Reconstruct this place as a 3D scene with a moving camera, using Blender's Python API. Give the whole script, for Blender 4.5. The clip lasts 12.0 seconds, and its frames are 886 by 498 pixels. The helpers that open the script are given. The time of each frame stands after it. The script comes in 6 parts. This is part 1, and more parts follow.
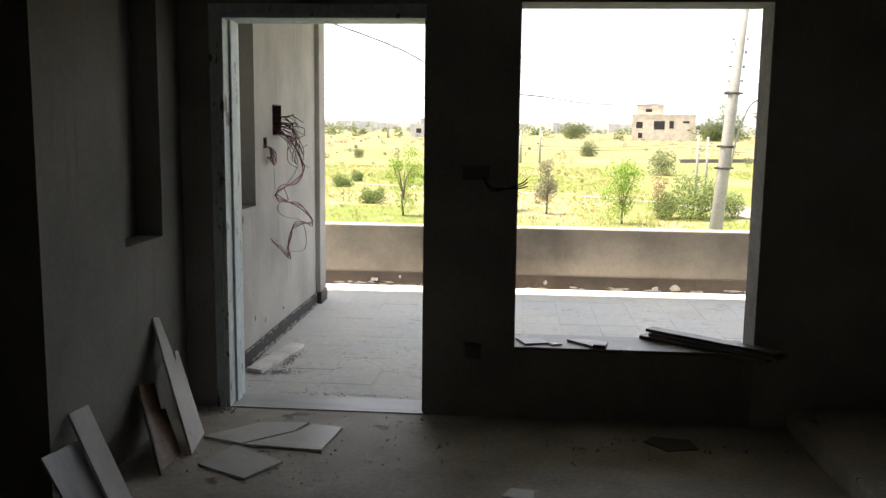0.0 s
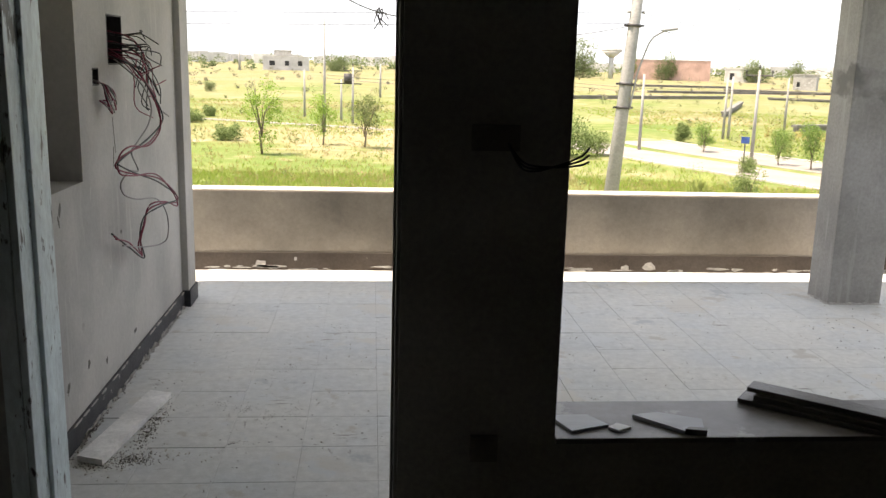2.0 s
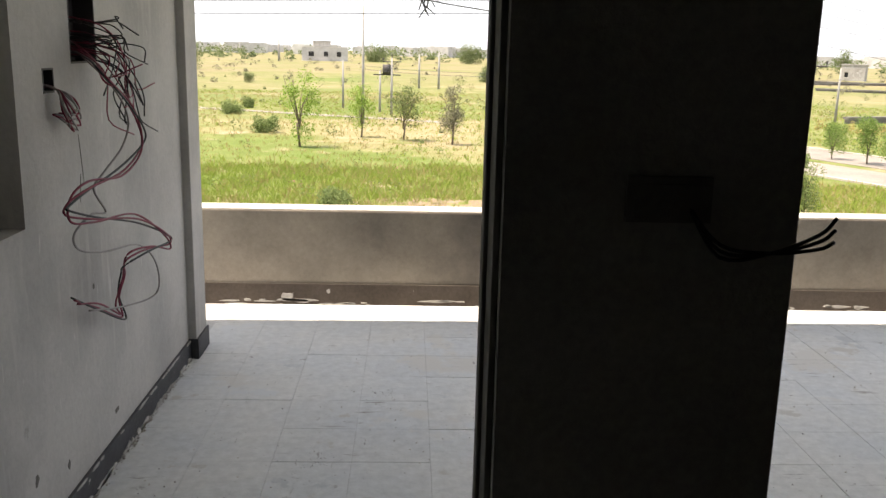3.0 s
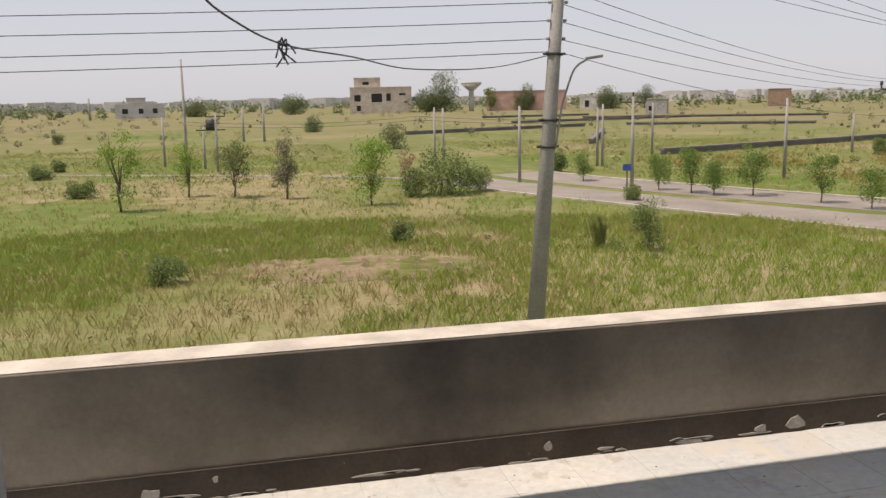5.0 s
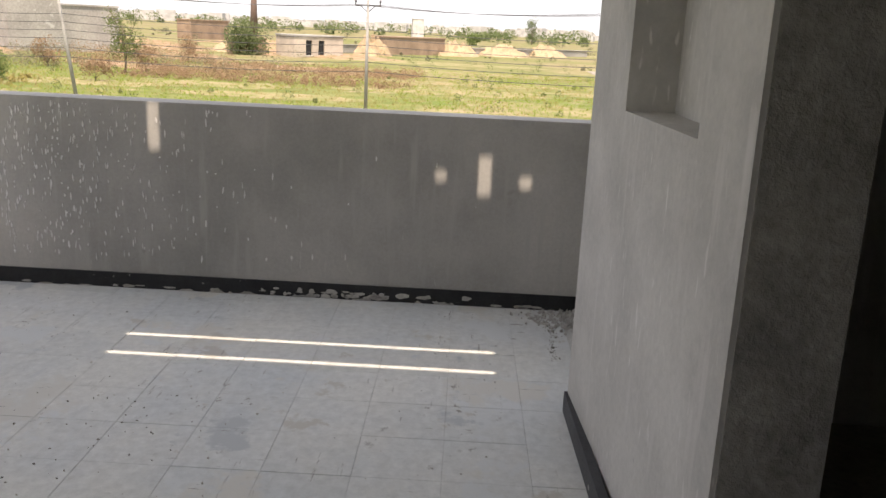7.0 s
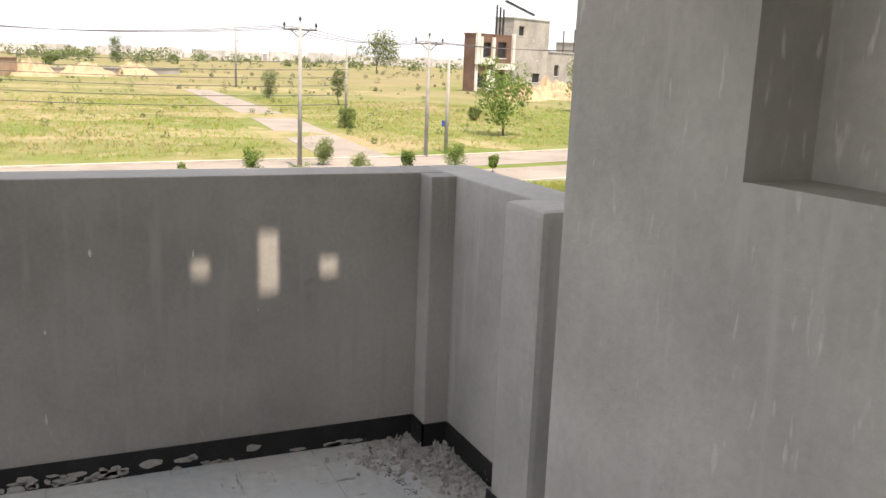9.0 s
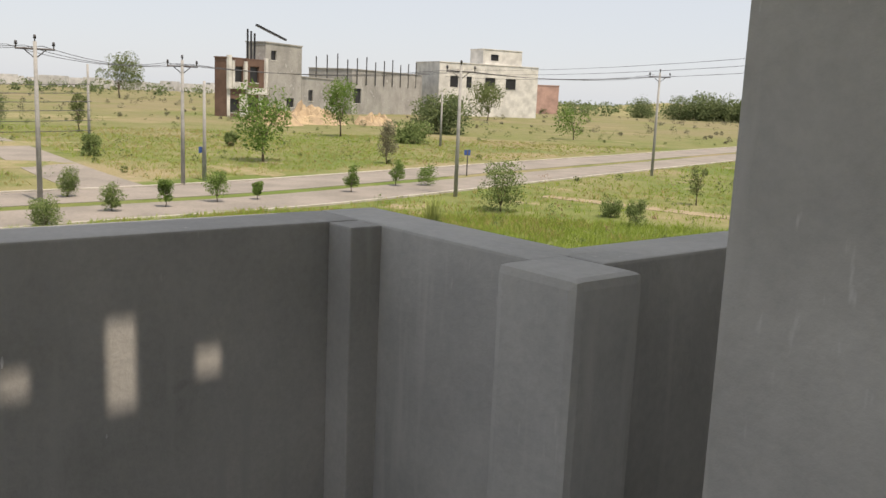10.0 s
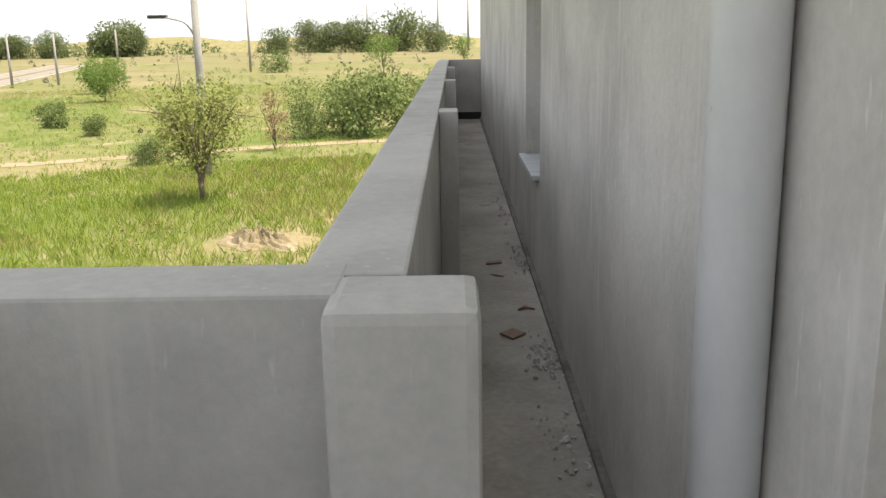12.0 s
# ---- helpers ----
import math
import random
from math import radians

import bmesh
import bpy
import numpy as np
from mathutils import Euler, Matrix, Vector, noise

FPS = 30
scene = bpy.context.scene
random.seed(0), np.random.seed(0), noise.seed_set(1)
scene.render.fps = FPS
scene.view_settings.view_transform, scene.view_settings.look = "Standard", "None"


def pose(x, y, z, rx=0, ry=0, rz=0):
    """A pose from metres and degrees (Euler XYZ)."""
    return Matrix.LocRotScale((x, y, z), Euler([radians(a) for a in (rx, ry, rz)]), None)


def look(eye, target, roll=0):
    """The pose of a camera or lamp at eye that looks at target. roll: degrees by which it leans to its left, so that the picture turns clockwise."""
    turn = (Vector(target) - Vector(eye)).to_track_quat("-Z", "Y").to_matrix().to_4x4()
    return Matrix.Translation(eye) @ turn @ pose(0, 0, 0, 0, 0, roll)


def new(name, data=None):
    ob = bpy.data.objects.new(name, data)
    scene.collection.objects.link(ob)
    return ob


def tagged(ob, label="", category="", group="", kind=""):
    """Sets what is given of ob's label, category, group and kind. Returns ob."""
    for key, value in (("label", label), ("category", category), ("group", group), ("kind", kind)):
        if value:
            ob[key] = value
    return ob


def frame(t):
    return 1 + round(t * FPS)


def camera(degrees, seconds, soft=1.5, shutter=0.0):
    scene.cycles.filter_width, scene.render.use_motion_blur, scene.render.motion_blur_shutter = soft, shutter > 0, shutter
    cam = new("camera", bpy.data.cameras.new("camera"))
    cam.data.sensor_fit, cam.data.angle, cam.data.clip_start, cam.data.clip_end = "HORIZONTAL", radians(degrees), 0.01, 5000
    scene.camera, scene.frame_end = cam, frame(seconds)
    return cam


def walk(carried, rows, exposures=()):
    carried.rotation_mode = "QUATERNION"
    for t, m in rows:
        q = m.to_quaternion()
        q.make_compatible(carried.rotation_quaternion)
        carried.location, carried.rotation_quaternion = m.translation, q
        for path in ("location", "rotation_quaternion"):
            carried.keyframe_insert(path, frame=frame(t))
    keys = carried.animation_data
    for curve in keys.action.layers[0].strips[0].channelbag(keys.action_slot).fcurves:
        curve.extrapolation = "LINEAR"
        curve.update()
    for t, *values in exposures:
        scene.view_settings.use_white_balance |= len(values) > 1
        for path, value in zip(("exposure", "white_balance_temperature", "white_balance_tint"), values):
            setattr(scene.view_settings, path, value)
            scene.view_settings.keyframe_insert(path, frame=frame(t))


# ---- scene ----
cam = camera(53.4, 12.0)
PATH = [
    (0, (1.726, -4.637, 1.575), (1.566, -2.663, 1.296), 0.7),
    (0.5, (1.505, -4.157, 1.6), (1.414, -2.186, 1.271), 0.3),
    (1, (1.345, -3.643, 1.568), (1.404, -1.68, 1.192), 0.0),
    (1.5, (1.316, -3.081, 1.578), (1.427, -1.126, 1.173), 0.4),
    (2, (1.163, -2.53, 1.539), (1.327, -0.581, 1.122), 1.5),
    (2.5, (1.127, -2.061, 1.541), (1.241, -0.111, 1.114), 1.4),
    (2.7, (1.123, -1.793, 1.553), (1.214, 0.156, 1.113), 1.7),
    (4.5, (0.809, 0.01, 1.557), (0.848, 1.972, 1.175), -0.7),
    (5, (0.758, 0.379, 1.591), (1.209, 2.298, 1.255), -1.1),
    (5.5, (0.883, 0.699, 1.565), (2.127, 2.232, 1.246), -0.8),
    (6, (1.248, 0.783, 1.497), (3.076, 1.506, 1.125), -0.4),
    (6.5, (1.157, 0.773, 1.497), (3.105, 0.95, 1.079), 1.6),
    (6.7, (1.18, 0.764, 1.49), (3.126, 0.881, 1.04), 2.1),
    (8.3, (2.201, 1.28, 1.412), (4.076, 0.793, 0.914), 3.9),
    (8.5, (2.414, 1.306, 1.404), (4.267, 0.735, 0.916), 3.4),
    (9, (2.924, 1.366, 1.428), (4.706, 0.558, 1.012), 2.2),
    (9.5, (3.451, 1.348, 1.432), (5.133, 0.327, 1.072), 2.5),
    (10, (3.904, 1.393, 1.37), (5.411, 0.123, 1.03), 2.5),
    (10.5, (4.337, 1.382, 1.367), (5.563, -0.167, 1.051), 0.9),
    (11, (4.683, 1.393, 1.379), (5.335, -0.454, 0.98), 1.0),
    (11.3, (4.841, 1.401, 1.388), (5.219, -0.515, 0.955), 1.4),
    (11.5, (4.919, 1.383, 1.384), (5.179, -0.548, 0.933), 0.2),
    (12, (5.041, 1.293, 1.4), (5.07, -0.651, 0.934), -1.0),
]
EXPOSURES = [(0, 2.4, 7050, 14), (1.5, 2.3, 7050, 14), (2.7, 1.95, 7000, 15), (4.3, 1.45, 6950, 15), (5.2, 0.5, 6900, 18),
             (6.0, 0.75, 6950, 18), (6.5, 1.2, 7100, 17), (8.3, 1.72, 7100, 17), (8.8, 1.68, 7100, 17), (9.4, 1.22, 6950, 15),
             (10.2, 0.78, 6850, 12), (11.2, 0.8, 6800, 11), (11.6, 1.52, 7050, 11), (12, 1.55, 7050, 11)]
walk(cam, [(t, look(eye, target, roll)) for t, eye, target, roll in PATH], EXPOSURES)

# sky, sun, exposure ---------------------------------------------------------
SUN_EL = radians(68)
world = bpy.data.worlds.new("sky")
scene.world = world
world.use_nodes = True
_wn = world.node_tree.nodes
_bg = _wn["Background"]
_sky = _wn.new("ShaderNodeTexSky")
_sky.sky_type = "NISHITA"
_sky.sun_disc = False
_sky.sun_elevation = SUN_EL
_sky.sun_rotation = radians(270)
_sky.dust_density = 0.8
_sky.air_density = 1.0
_sky.ozone_density = 1.0
_bg.inputs["Strength"].default_value = 0.098
_haze = _wn.new("ShaderNodeMix")    # thin even haze over the whole sky
_haze.data_type = "RGBA"
_haze.inputs[0].default_value = 0.85
_haze.inputs[7].default_value = (4.05, 4.35, 4.8, 1)
world.node_tree.links.new(_sky.outputs[0], _haze.inputs[6])
world.node_tree.links.new(_haze.outputs[2], _bg.inputs["Color"])
_sl = bpy.data.lights.new("sun", "SUN")
_sl.energy = 3.0
_sl.angle = radians(0.6)
_sl.color = (1.0, 0.9, 0.77)
sun = new("sun", _sl)
sun.matrix_world = look((-10, 0.15, 24.75), (0, 0, 0))


# materials ------------------------------------------------------------------
def mat(name, base, rough=0.85, metal=0.0, vary=None, scale=3.0, fine=60.0, amount=0.5,
        bump=0.15, streak=None, spec=0.3, obvary=0.0, stretch=(1, 1, 1), spots=None, dash=None, ring=None, scratch=None):
    """Base colour, a second colour mixed by broad noise, fine grain, optional
    streaks along z, optional sharp stains (colour, scale, threshold)."""
    m = bpy.data.materials.new(name)
    m.use_nodes = True
    nt = m.node_tree
    N, L = nt.nodes, nt.links
    b = N["Principled BSDF"]
    b.inputs["Roughness"].default_value = rough
    b.inputs["Metallic"].default_value = metal
    b.inputs["Specular IOR Level"].default_value = spec
    tc = N.new("ShaderNodeTexCoord")
    geo = N.new("ShaderNodeNewGeometry")
    mp = N.new("ShaderNodeMapping")
    mp.inputs["Scale"].default_value = stretch
    L.new(geo.outputs["Position"], mp.inputs["Vector"])

    def nz(sc, det, rg=0.55):
        n = N.new("ShaderNodeTexNoise")
        n.inputs["Scale"].default_value = sc
        n.inputs["Detail"].default_value = det
        n.inputs["Roughness"].default_value = rg
        L.new(mp.outputs[0], n.inputs["Vector"])
        return n.outputs["Fac"]

    def ramp(sock, a, c):
        r = N.new("ShaderNodeMapRange")
        r.inputs["From Min"].default_value = a
        r.inputs["From Max"].default_value = c
        L.new(sock, r.inputs["Value"])
        return r.outputs["Result"]

    def mix(f, a, c, mode="MIX"):
        x = N.new("ShaderNodeMix")
        x.data_type = "RGBA"
        x.blend_type = mode
        for sock, v in ((x.inputs[0], f), (x.inputs[6], a), (x.inputs[7], c)):
            if isinstance(v, (int, float)):
                sock.default_value = v
            elif isinstance(v, tuple):
                sock.default_value = (*v, 1)
            else:
                L.new(v, sock)
        return x.outputs[2]

    vary = vary or tuple(c * 0.72 for c in base)
    col = mix(ramp(nz(scale, 5), 0.38, 0.66), base, vary)
    g = nz(fine, 4, 0.7)
    gm = N.new("ShaderNodeMapRange")
    gm.inputs["From Min"].default_value = 0.3
    gm.inputs["From Max"].default_value = 0.7
    gm.inputs["To Min"].default_value = 1 - 0.35 * amount
    gm.inputs["To Max"].default_value = 1 + 0.3 * amount
    L.new(g, gm.inputs["Value"])
    col = mix(1.0, col, gm.outputs["Result"], "MULTIPLY")
    if streak:
        m2 = N.new("ShaderNodeMapping")
        m2.inputs["Scale"].default_value = (9, 9, 0.9)
        L.new(geo.outputs["Position"], m2.inputs["Vector"])
        n = N.new("ShaderNodeTexNoise")
        n.inputs["Scale"].default_value = 2.2
        n.inputs["Detail"].default_value = 6
        L.new(m2.outputs[0], n.inputs["Vector"])
        col = mix(ramp(n.outputs["Fac"], 0.56, 0.74), col, streak)
    if spots:
        for sc, th, colr in spots:
            col = mix(ramp(nz(sc, 6, 0.65), th, th + 0.04), col, colr)
    if dash:
        m3 = N.new("ShaderNodeMapping")
        m3.inputs["Scale"].default_value = (24, 24, 5)
        L.new(geo.outputs["Position"], m3.inputs["Vector"])
        n = N.new("ShaderNodeTexNoise")
        n.inputs["Scale"].default_value = 1.6
        n.inputs["Detail"].default_value = 3
        L.new(m3.outputs[0], n.inputs["Vector"])
        f = N.new("ShaderNodeMath")
        f.operation = "MULTIPLY"
        L.new(ramp(n.outputs["Fac"], dash[1], dash[1] + 0.08), f.inputs[0])
        L.new(ramp(nz(0.9, 2), 0.42, 0.6), f.inputs[1])
        col = mix(f.outputs[0], col, dash[0])
    if scratch:
        for vec, th in (((4, 34, 1), 0.61), ((26, 5, 1), 0.63), ((13, 16, 1), 0.62)):
            m4 = N.new("ShaderNodeMapping")
            m4.inputs["Scale"].default_value = vec
            m4.inputs["Rotation"].default_value = (0, 0, 0.35 * vec[0] / 26)
            L.new(geo.outputs["Position"], m4.inputs["Vector"])
            n = N.new("ShaderNodeTexNoise")
            n.inputs["Scale"].default_value = 1.0
            n.inputs["Detail"].default_value = 7
            n.inputs["Roughness"].default_value = 0.68
            L.new(m4.outputs[0], n.inputs["Vector"])
            f = N.new("ShaderNodeMath")
            f.operation = "MULTIPLY"
            L.new(ramp(n.outputs["Fac"], th, th + 0.04), f.inputs[0])
            L.new(ramp(nz(1.7 + 0.02 * vec[0], 3), 0.52, 0.6), f.inputs[1])
            col = mix(f.outputs[0], col, scratch)
    if ring:
        sep = N.new("ShaderNodeSeparateXYZ")
        L.new(geo.outputs["Position"], sep.inputs[0])
        ad = N.new("ShaderNodeMath")
        ad.operation = "MULTIPLY_ADD"
        L.new(nz(7, 4), ad.inputs[0])
        ad.inputs[1].default_value = 0.3
        L.new(sep.outputs["Z"], ad.inputs[2])
        lo, hi, colr = ring
        f = N.new("ShaderNodeMath")
        f.operation = "MULTIPLY"
        L.new(ramp(ad.outputs[0], lo, lo + 0.03), f.inputs[0])
        L.new(ramp(ad.outputs[0], hi + 0.03, hi), f.inputs[1])
        f2 = N.new("ShaderNodeMath")
        f2.operation = "MULTIPLY"
        L.new(f.outputs[0], f2.inputs[0])
        L.new(ramp(nz(4.3, 4), 0.4, 0.62), f2.inputs[1])
        col = mix(f2.outputs[0], col, colr)
    if obvary:
        oi = N.new("ShaderNodeObjectInfo")
        o = N.new("ShaderNodeMapRange")
        o.inputs["To Min"].default_value = 1 - obvary
        o.inputs["To Max"].default_value = 1 + obvary
        L.new(oi.outputs["Random"], o.inputs["Value"])
        col = mix(1.0, col, o.outputs["Result"], "MULTIPLY")
    L.new(col, b.inputs["Base Color"])
    if bump:
        bp = N.new("ShaderNodeBump")
        bp.inputs["Strength"].default_value = bump
        bp.inputs["Distance"].default_value = 0.01
        L.new(g, bp.inputs["Height"])
        L.new(bp.outputs[0], b.inputs["Normal"])
    return m


PLASTER = mat("cement_plaster", (0.485, 0.47, 0.44), 0.92, vary=(0.365, 0.355, 0.335), scale=2.0, fine=40,
              amount=0.2, bump=0.2, streak=(0.48, 0.465, 0.435), dash=((0.55, 0.53, 0.50), 0.66), spots=((3.2, 0.69, (0.31, 0.295, 0.275)), (14.0, 0.74, (0.2, 0.19, 0.18))))
PLASTER_ROUGH = mat("rough_cement_plaster", (0.46, 0.44, 0.41), 0.95, vary=(0.32, 0.31, 0.29), scale=1.1,
                    fine=60, amount=0.2, bump=0.22, streak=(0.42, 0.405, 0.38), dash=((0.55, 0.53, 0.50), 0.66), spots=((2.4, 0.66, (0.33, 0.315, 0.295)), (18.0, 0.79, (0.26, 0.25, 0.235))))
PLASTER_HOUSE = mat("trowelled_house_plaster", (0.53, 0.51, 0.475), 0.92, vary=(0.385, 0.37, 0.345), scale=1.7, fine=38, amount=0.2, bump=0.22,
                    streak=(0.54, 0.52, 0.49), dash=((0.64, 0.62, 0.59), 0.64), spots=((3.2, 0.66, (0.41, 0.395, 0.37)), (26.0, 0.76, (0.3, 0.29, 0.275))))
PLASTER_WARM = mat("weathered_parapet_plaster", (0.44, 0.385, 0.315), 0.92, vary=(0.17, 0.15, 0.13), scale=0.9,
                   fine=40, amount=0.3, bump=0.1)
PLASTER_ROOM = mat("unpainted_room_plaster", (0.40, 0.385, 0.355), 0.95, vary=(0.31, 0.30, 0.275), scale=2.0,
                   fine=50, amount=0.5, bump=0.2)
# same room plaster, with the left wall's shade put into a darker colour
PLASTER_DIM = mat("dimmed_room_plaster", (0.30, 0.295, 0.275), 0.95, vary=(0.22, 0.22, 0.205), scale=1.6, fine=40, amount=0.3, bump=0.2, streak=(0.24, 0.235, 0.22))
CONCRETE = mat("column_concrete", (0.37, 0.36, 0.34), 0.9, vary=(0.28, 0.27, 0.255), scale=2.0, fine=50,
               amount=0.4, bump=0.2, streak=(0.43, 0.42, 0.395), ring=(1.52, 1.70, (0.19, 0.185, 0.175)))
CAP_PALE = mat("pale_cap_cement", (0.58, 0.54, 0.48), 0.9, vary=(0.42, 0.39, 0.34), scale=5, fine=60, amount=0.3)
TILE = mat("dusty_marble_tile", (0.61, 0.605, 0.575), 0.6, vary=(0.535, 0.555, 0.56), scale=1.5, fine=22, amount=0.35,
           bump=0.16, obvary=0.02, streak=None, spots=((2.3, 0.59, (0.575, 0.59, 0.59)), (1.1, 0.575, (0.575, 0.56, 0.52)), (2.0, 0.63, (0.44, 0.46, 0.47)), (3.3, 0.62, (0.49, 0.47, 0.43)), (5.0, 0.64, (0.53, 0.54, 0.545)), (7.0, 0.70, (0.66, 0.65, 0.63)), (17.0, 0.70, (0.24, 0.22, 0.20)), (60.0, 0.74, (0.16, 0.15, 0.14))), scratch=(0.27, 0.255, 0.235))
JOINT = mat("tile_joint_mortar", (0.44, 0.435, 0.42), 0.95, vary=(0.57, 0.56, 0.54), scale=3.5, fine=80)
ROOM_FLOOR = mat("dusty_room_floor", (0.54, 0.50, 0.435), 0.6, vary=(0.36, 0.335, 0.29), scale=2.2, fine=35,
                 amount=0.6, spots=((2.6, 0.63, (0.16, 0.145, 0.12)), (9.0, 0.69, (0.12, 0.11, 0.095))))
PASS_FLOOR = mat("trowelled_passage_floor", (0.40, 0.37, 0.325), 0.85, vary=(0.27, 0.25, 0.22), scale=1.7, fine=32,
                 amount=0.4, bump=0.15, spots=((4.5, 0.63, (0.22, 0.2, 0.175)), (2.7, 0.66, (0.48, 0.46, 0.42)), (19.0, 0.72, (0.14, 0.13, 0.115))))
FOOT_MORTAR = mat("dark_mortar_edge", (0.2, 0.185, 0.165), 0.95, vary=(0.11, 0.1, 0.09), scale=6, fine=40, amount=0.6, bump=0.4)
SKIRT = mat("dark_skirting_tile", (0.03, 0.031, 0.036), 0.5, vary=(0.055, 0.055, 0.06), scale=9, fine=60,
            spots=((22.0, 0.67, (0.45, 0.44, 0.42)),))
SKIRT_BLACK = mat("black_bitumen_band", (0.018, 0.018, 0.02), 0.6, vary=(0.03, 0.03, 0.032), scale=9, fine=60,
                  spots=((14.0, 0.66, (0.42, 0.41, 0.39)),))
SKIRT_BROWN = mat("faded_brown_band", (0.075, 0.06, 0.05), 0.8, vary=(0.11, 0.09, 0.075), scale=4, fine=50,
                  spots=((16.0, 0.69, (0.42, 0.40, 0.37)),))
FLAKE = mat("cement_flakes", (0.5, 0.48, 0.45), 0.95, scale=20, fine=90)
STEEL_PAINT = mat("scuffed_white_frame_paint", (0.70, 0.80, 0.81), 0.5, vary=(0.60, 0.68, 0.69), scale=5, fine=50,
                  spots=((4.0, 0.64, (0.44, 0.48, 0.48)), (15.0, 0.6, (0.16, 0.16, 0.15)), (34.0, 0.64, (0.1, 0.1, 0.095))), stretch=(1, 1, 0.35))
MARBLE_SILL = mat("grey_marble", (0.50, 0.52, 0.53), 0.35, vary=(0.36, 0.38, 0.40), scale=3.0, fine=25, amount=0.2,
                  bump=0.02, stretch=(0.5, 3, 1))
PVC = mat("grey_pvc", (0.82, 0.83, 0.85), 0.4, vary=(0.76, 0.77, 0.79), scale=2.5, fine=30, amount=0.1, bump=0.02,
          spots=((13.0, 0.70, (0.33, 0.33, 0.33)),), stretch=(1, 1, 0.6))


# mesh helpers ---------------------------------------------------------------
def bm_box(bm, x0, x1, y0, y1, z0, z1, m=None):
    co = [(x, y, z) for z in (z0, z1) for y in (y0, y1) for x in (x0, x1)]
    v = [bm.verts.new(m @ Vector(c) if m else c) for c in co]
    for f in ((0, 2, 3, 1), (4, 5, 7, 6), (0, 1, 5, 4), (2, 6, 7, 3), (0, 4, 6, 2), (1, 3, 7, 5)):
        bm.faces.new([v[i] for i in f])
    return v


def bm_cyl(bm, a, b, r0, r1=None, n=12, caps=True):
    """A tapered round bar from a to b."""
    a, b = Vector(a), Vector(b)
    r1 = r0 if r1 is None else r1
    q = (b - a).to_track_quat("Z", "Y").to_matrix()
    rings = []
    for c, r in ((a, r0), (b, r1)):
        rings.append([bm.verts.new(c + q @ Vector((r * math.cos(2 * math.pi * i / n), r * math.sin(2 * math.pi * i / n), 0)))
                      for i in range(n)])
    for i in range(n):
        j = (i + 1) % n
        f = bm.faces.new((rings[0][i], rings[0][j], rings[1][j], rings[1][i]))
        f.smooth = n > 6
    if caps:
        bm.faces.new(rings[0][::-1])
        bm.faces.new(rings[1])


def bm_tube(bm, pts, r, n=6):
    """A bent round wire through pts."""
    rings = []
    pts = [Vector(p) for p in pts]
    for i, p in enumerate(pts):
        d = pts[min(i + 1, len(pts) - 1)] - pts[max(i - 1, 0)]
        q = d.to_track_quat("Z", "Y").to_matrix()
        rings.append([bm.verts.new(p + q @ Vector((r * math.cos(2 * math.pi * k / n), r * math.sin(2 * math.pi * k / n), 0)))
                      for k in range(n)])
    for a, b in zip(rings, rings[1:]):
        best = min(range(n), key=lambda s: (a[0].co - b[s].co).length)
        for k in range(n):
            f = bm.faces.new((a[k], a[(k + 1) % n], b[(k + 1 + best) % n], b[(k + best) % n]))
            f.smooth = True
    bm.faces.new(rings[0][::-1])
    bm.faces.new(rings[-1])


def spline(ctrl, steps=8):
    """Points of a smooth line through the control points."""
    c = [Vector(p) for p in ctrl]
    c = [c[0] * 2 - c[1]] + c + [c[-1] * 2 - c[-2]]
    out = []
    for i in range(1, len(c) - 2):
        p0, p1, p2, p3 = c[i - 1:i + 3]
        for s in range(steps):
            t = s / steps
            out.append(0.5 * (2 * p1 + (p2 - p0) * t + (2 * p0 - 5 * p1 + 4 * p2 - p3) * t * t
                              + (3 * p1 - p0 - 3 * p2 + p3) * t ** 3))
    out.append(c[-2])
    return out


def worn(bm, amount, segs=2):
    """Rounds the edges of all boxes in bm."""
    bmesh.ops.bevel(bm, geom=[e for e in bm.edges], offset=amount, segments=segs, affect="EDGES", profile=0.6)


def mesh_of(name, bm, material):
    bmesh.ops.recalc_face_normals(bm, faces=bm.faces)
    me = bpy.data.meshes.new(name)
    bm.to_mesh(me)
    bm.free()
    me.materials.append(material)
    return me


def solid(name, bm, material, label="", category="", group="", kind=""):
    """A top-level thing of one mesh."""
    return tagged(new(name, mesh_of(name, bm, material)), label, category, group, kind)


def part(name, bm, material, parent, label=""):
    ob = new(name, mesh_of(name, bm, material))
    ob.parent = parent
    ob.matrix_parent_inverse = parent.matrix_world.inverted()
    return tagged(ob, label)


def empty(name, at, label, category, group="", kind=""):
    ob = new(name)
    ob.location = at
    ob.empty_display_size = 0.1
    ob.matrix_world = Matrix.Translation(at)
    return tagged(ob, label, category, group, kind)


def box_bm(*boxes, round_off=0.0):
    bm = bmesh.new()
    for b in boxes:
        bm_box(bm, *b)
    if round_off:
        worn(bm, round_off)
    return bm


def wall_y(x0, x1, y0, y1, z0, z1, holes):
    """A wall along x, between y0 and y1, with rectangular holes (xa, xb, za, zb)."""
    xs = sorted({x0, x1, *[h[0] for h in holes], *[h[1] for h in holes]})
    out = []
    for a, b in zip(xs, xs[1:]):
        cut = sorted((h[2], h[3]) for h in holes if h[0] <= a and h[1] >= b)
        z = z0
        for za, zb in cut:
            if za > z:
                out.append((a, b, y0, y1, z, za))
            z = zb
        if z < z1:
            out.append((a, b, y0, y1, z, z1))
    return out


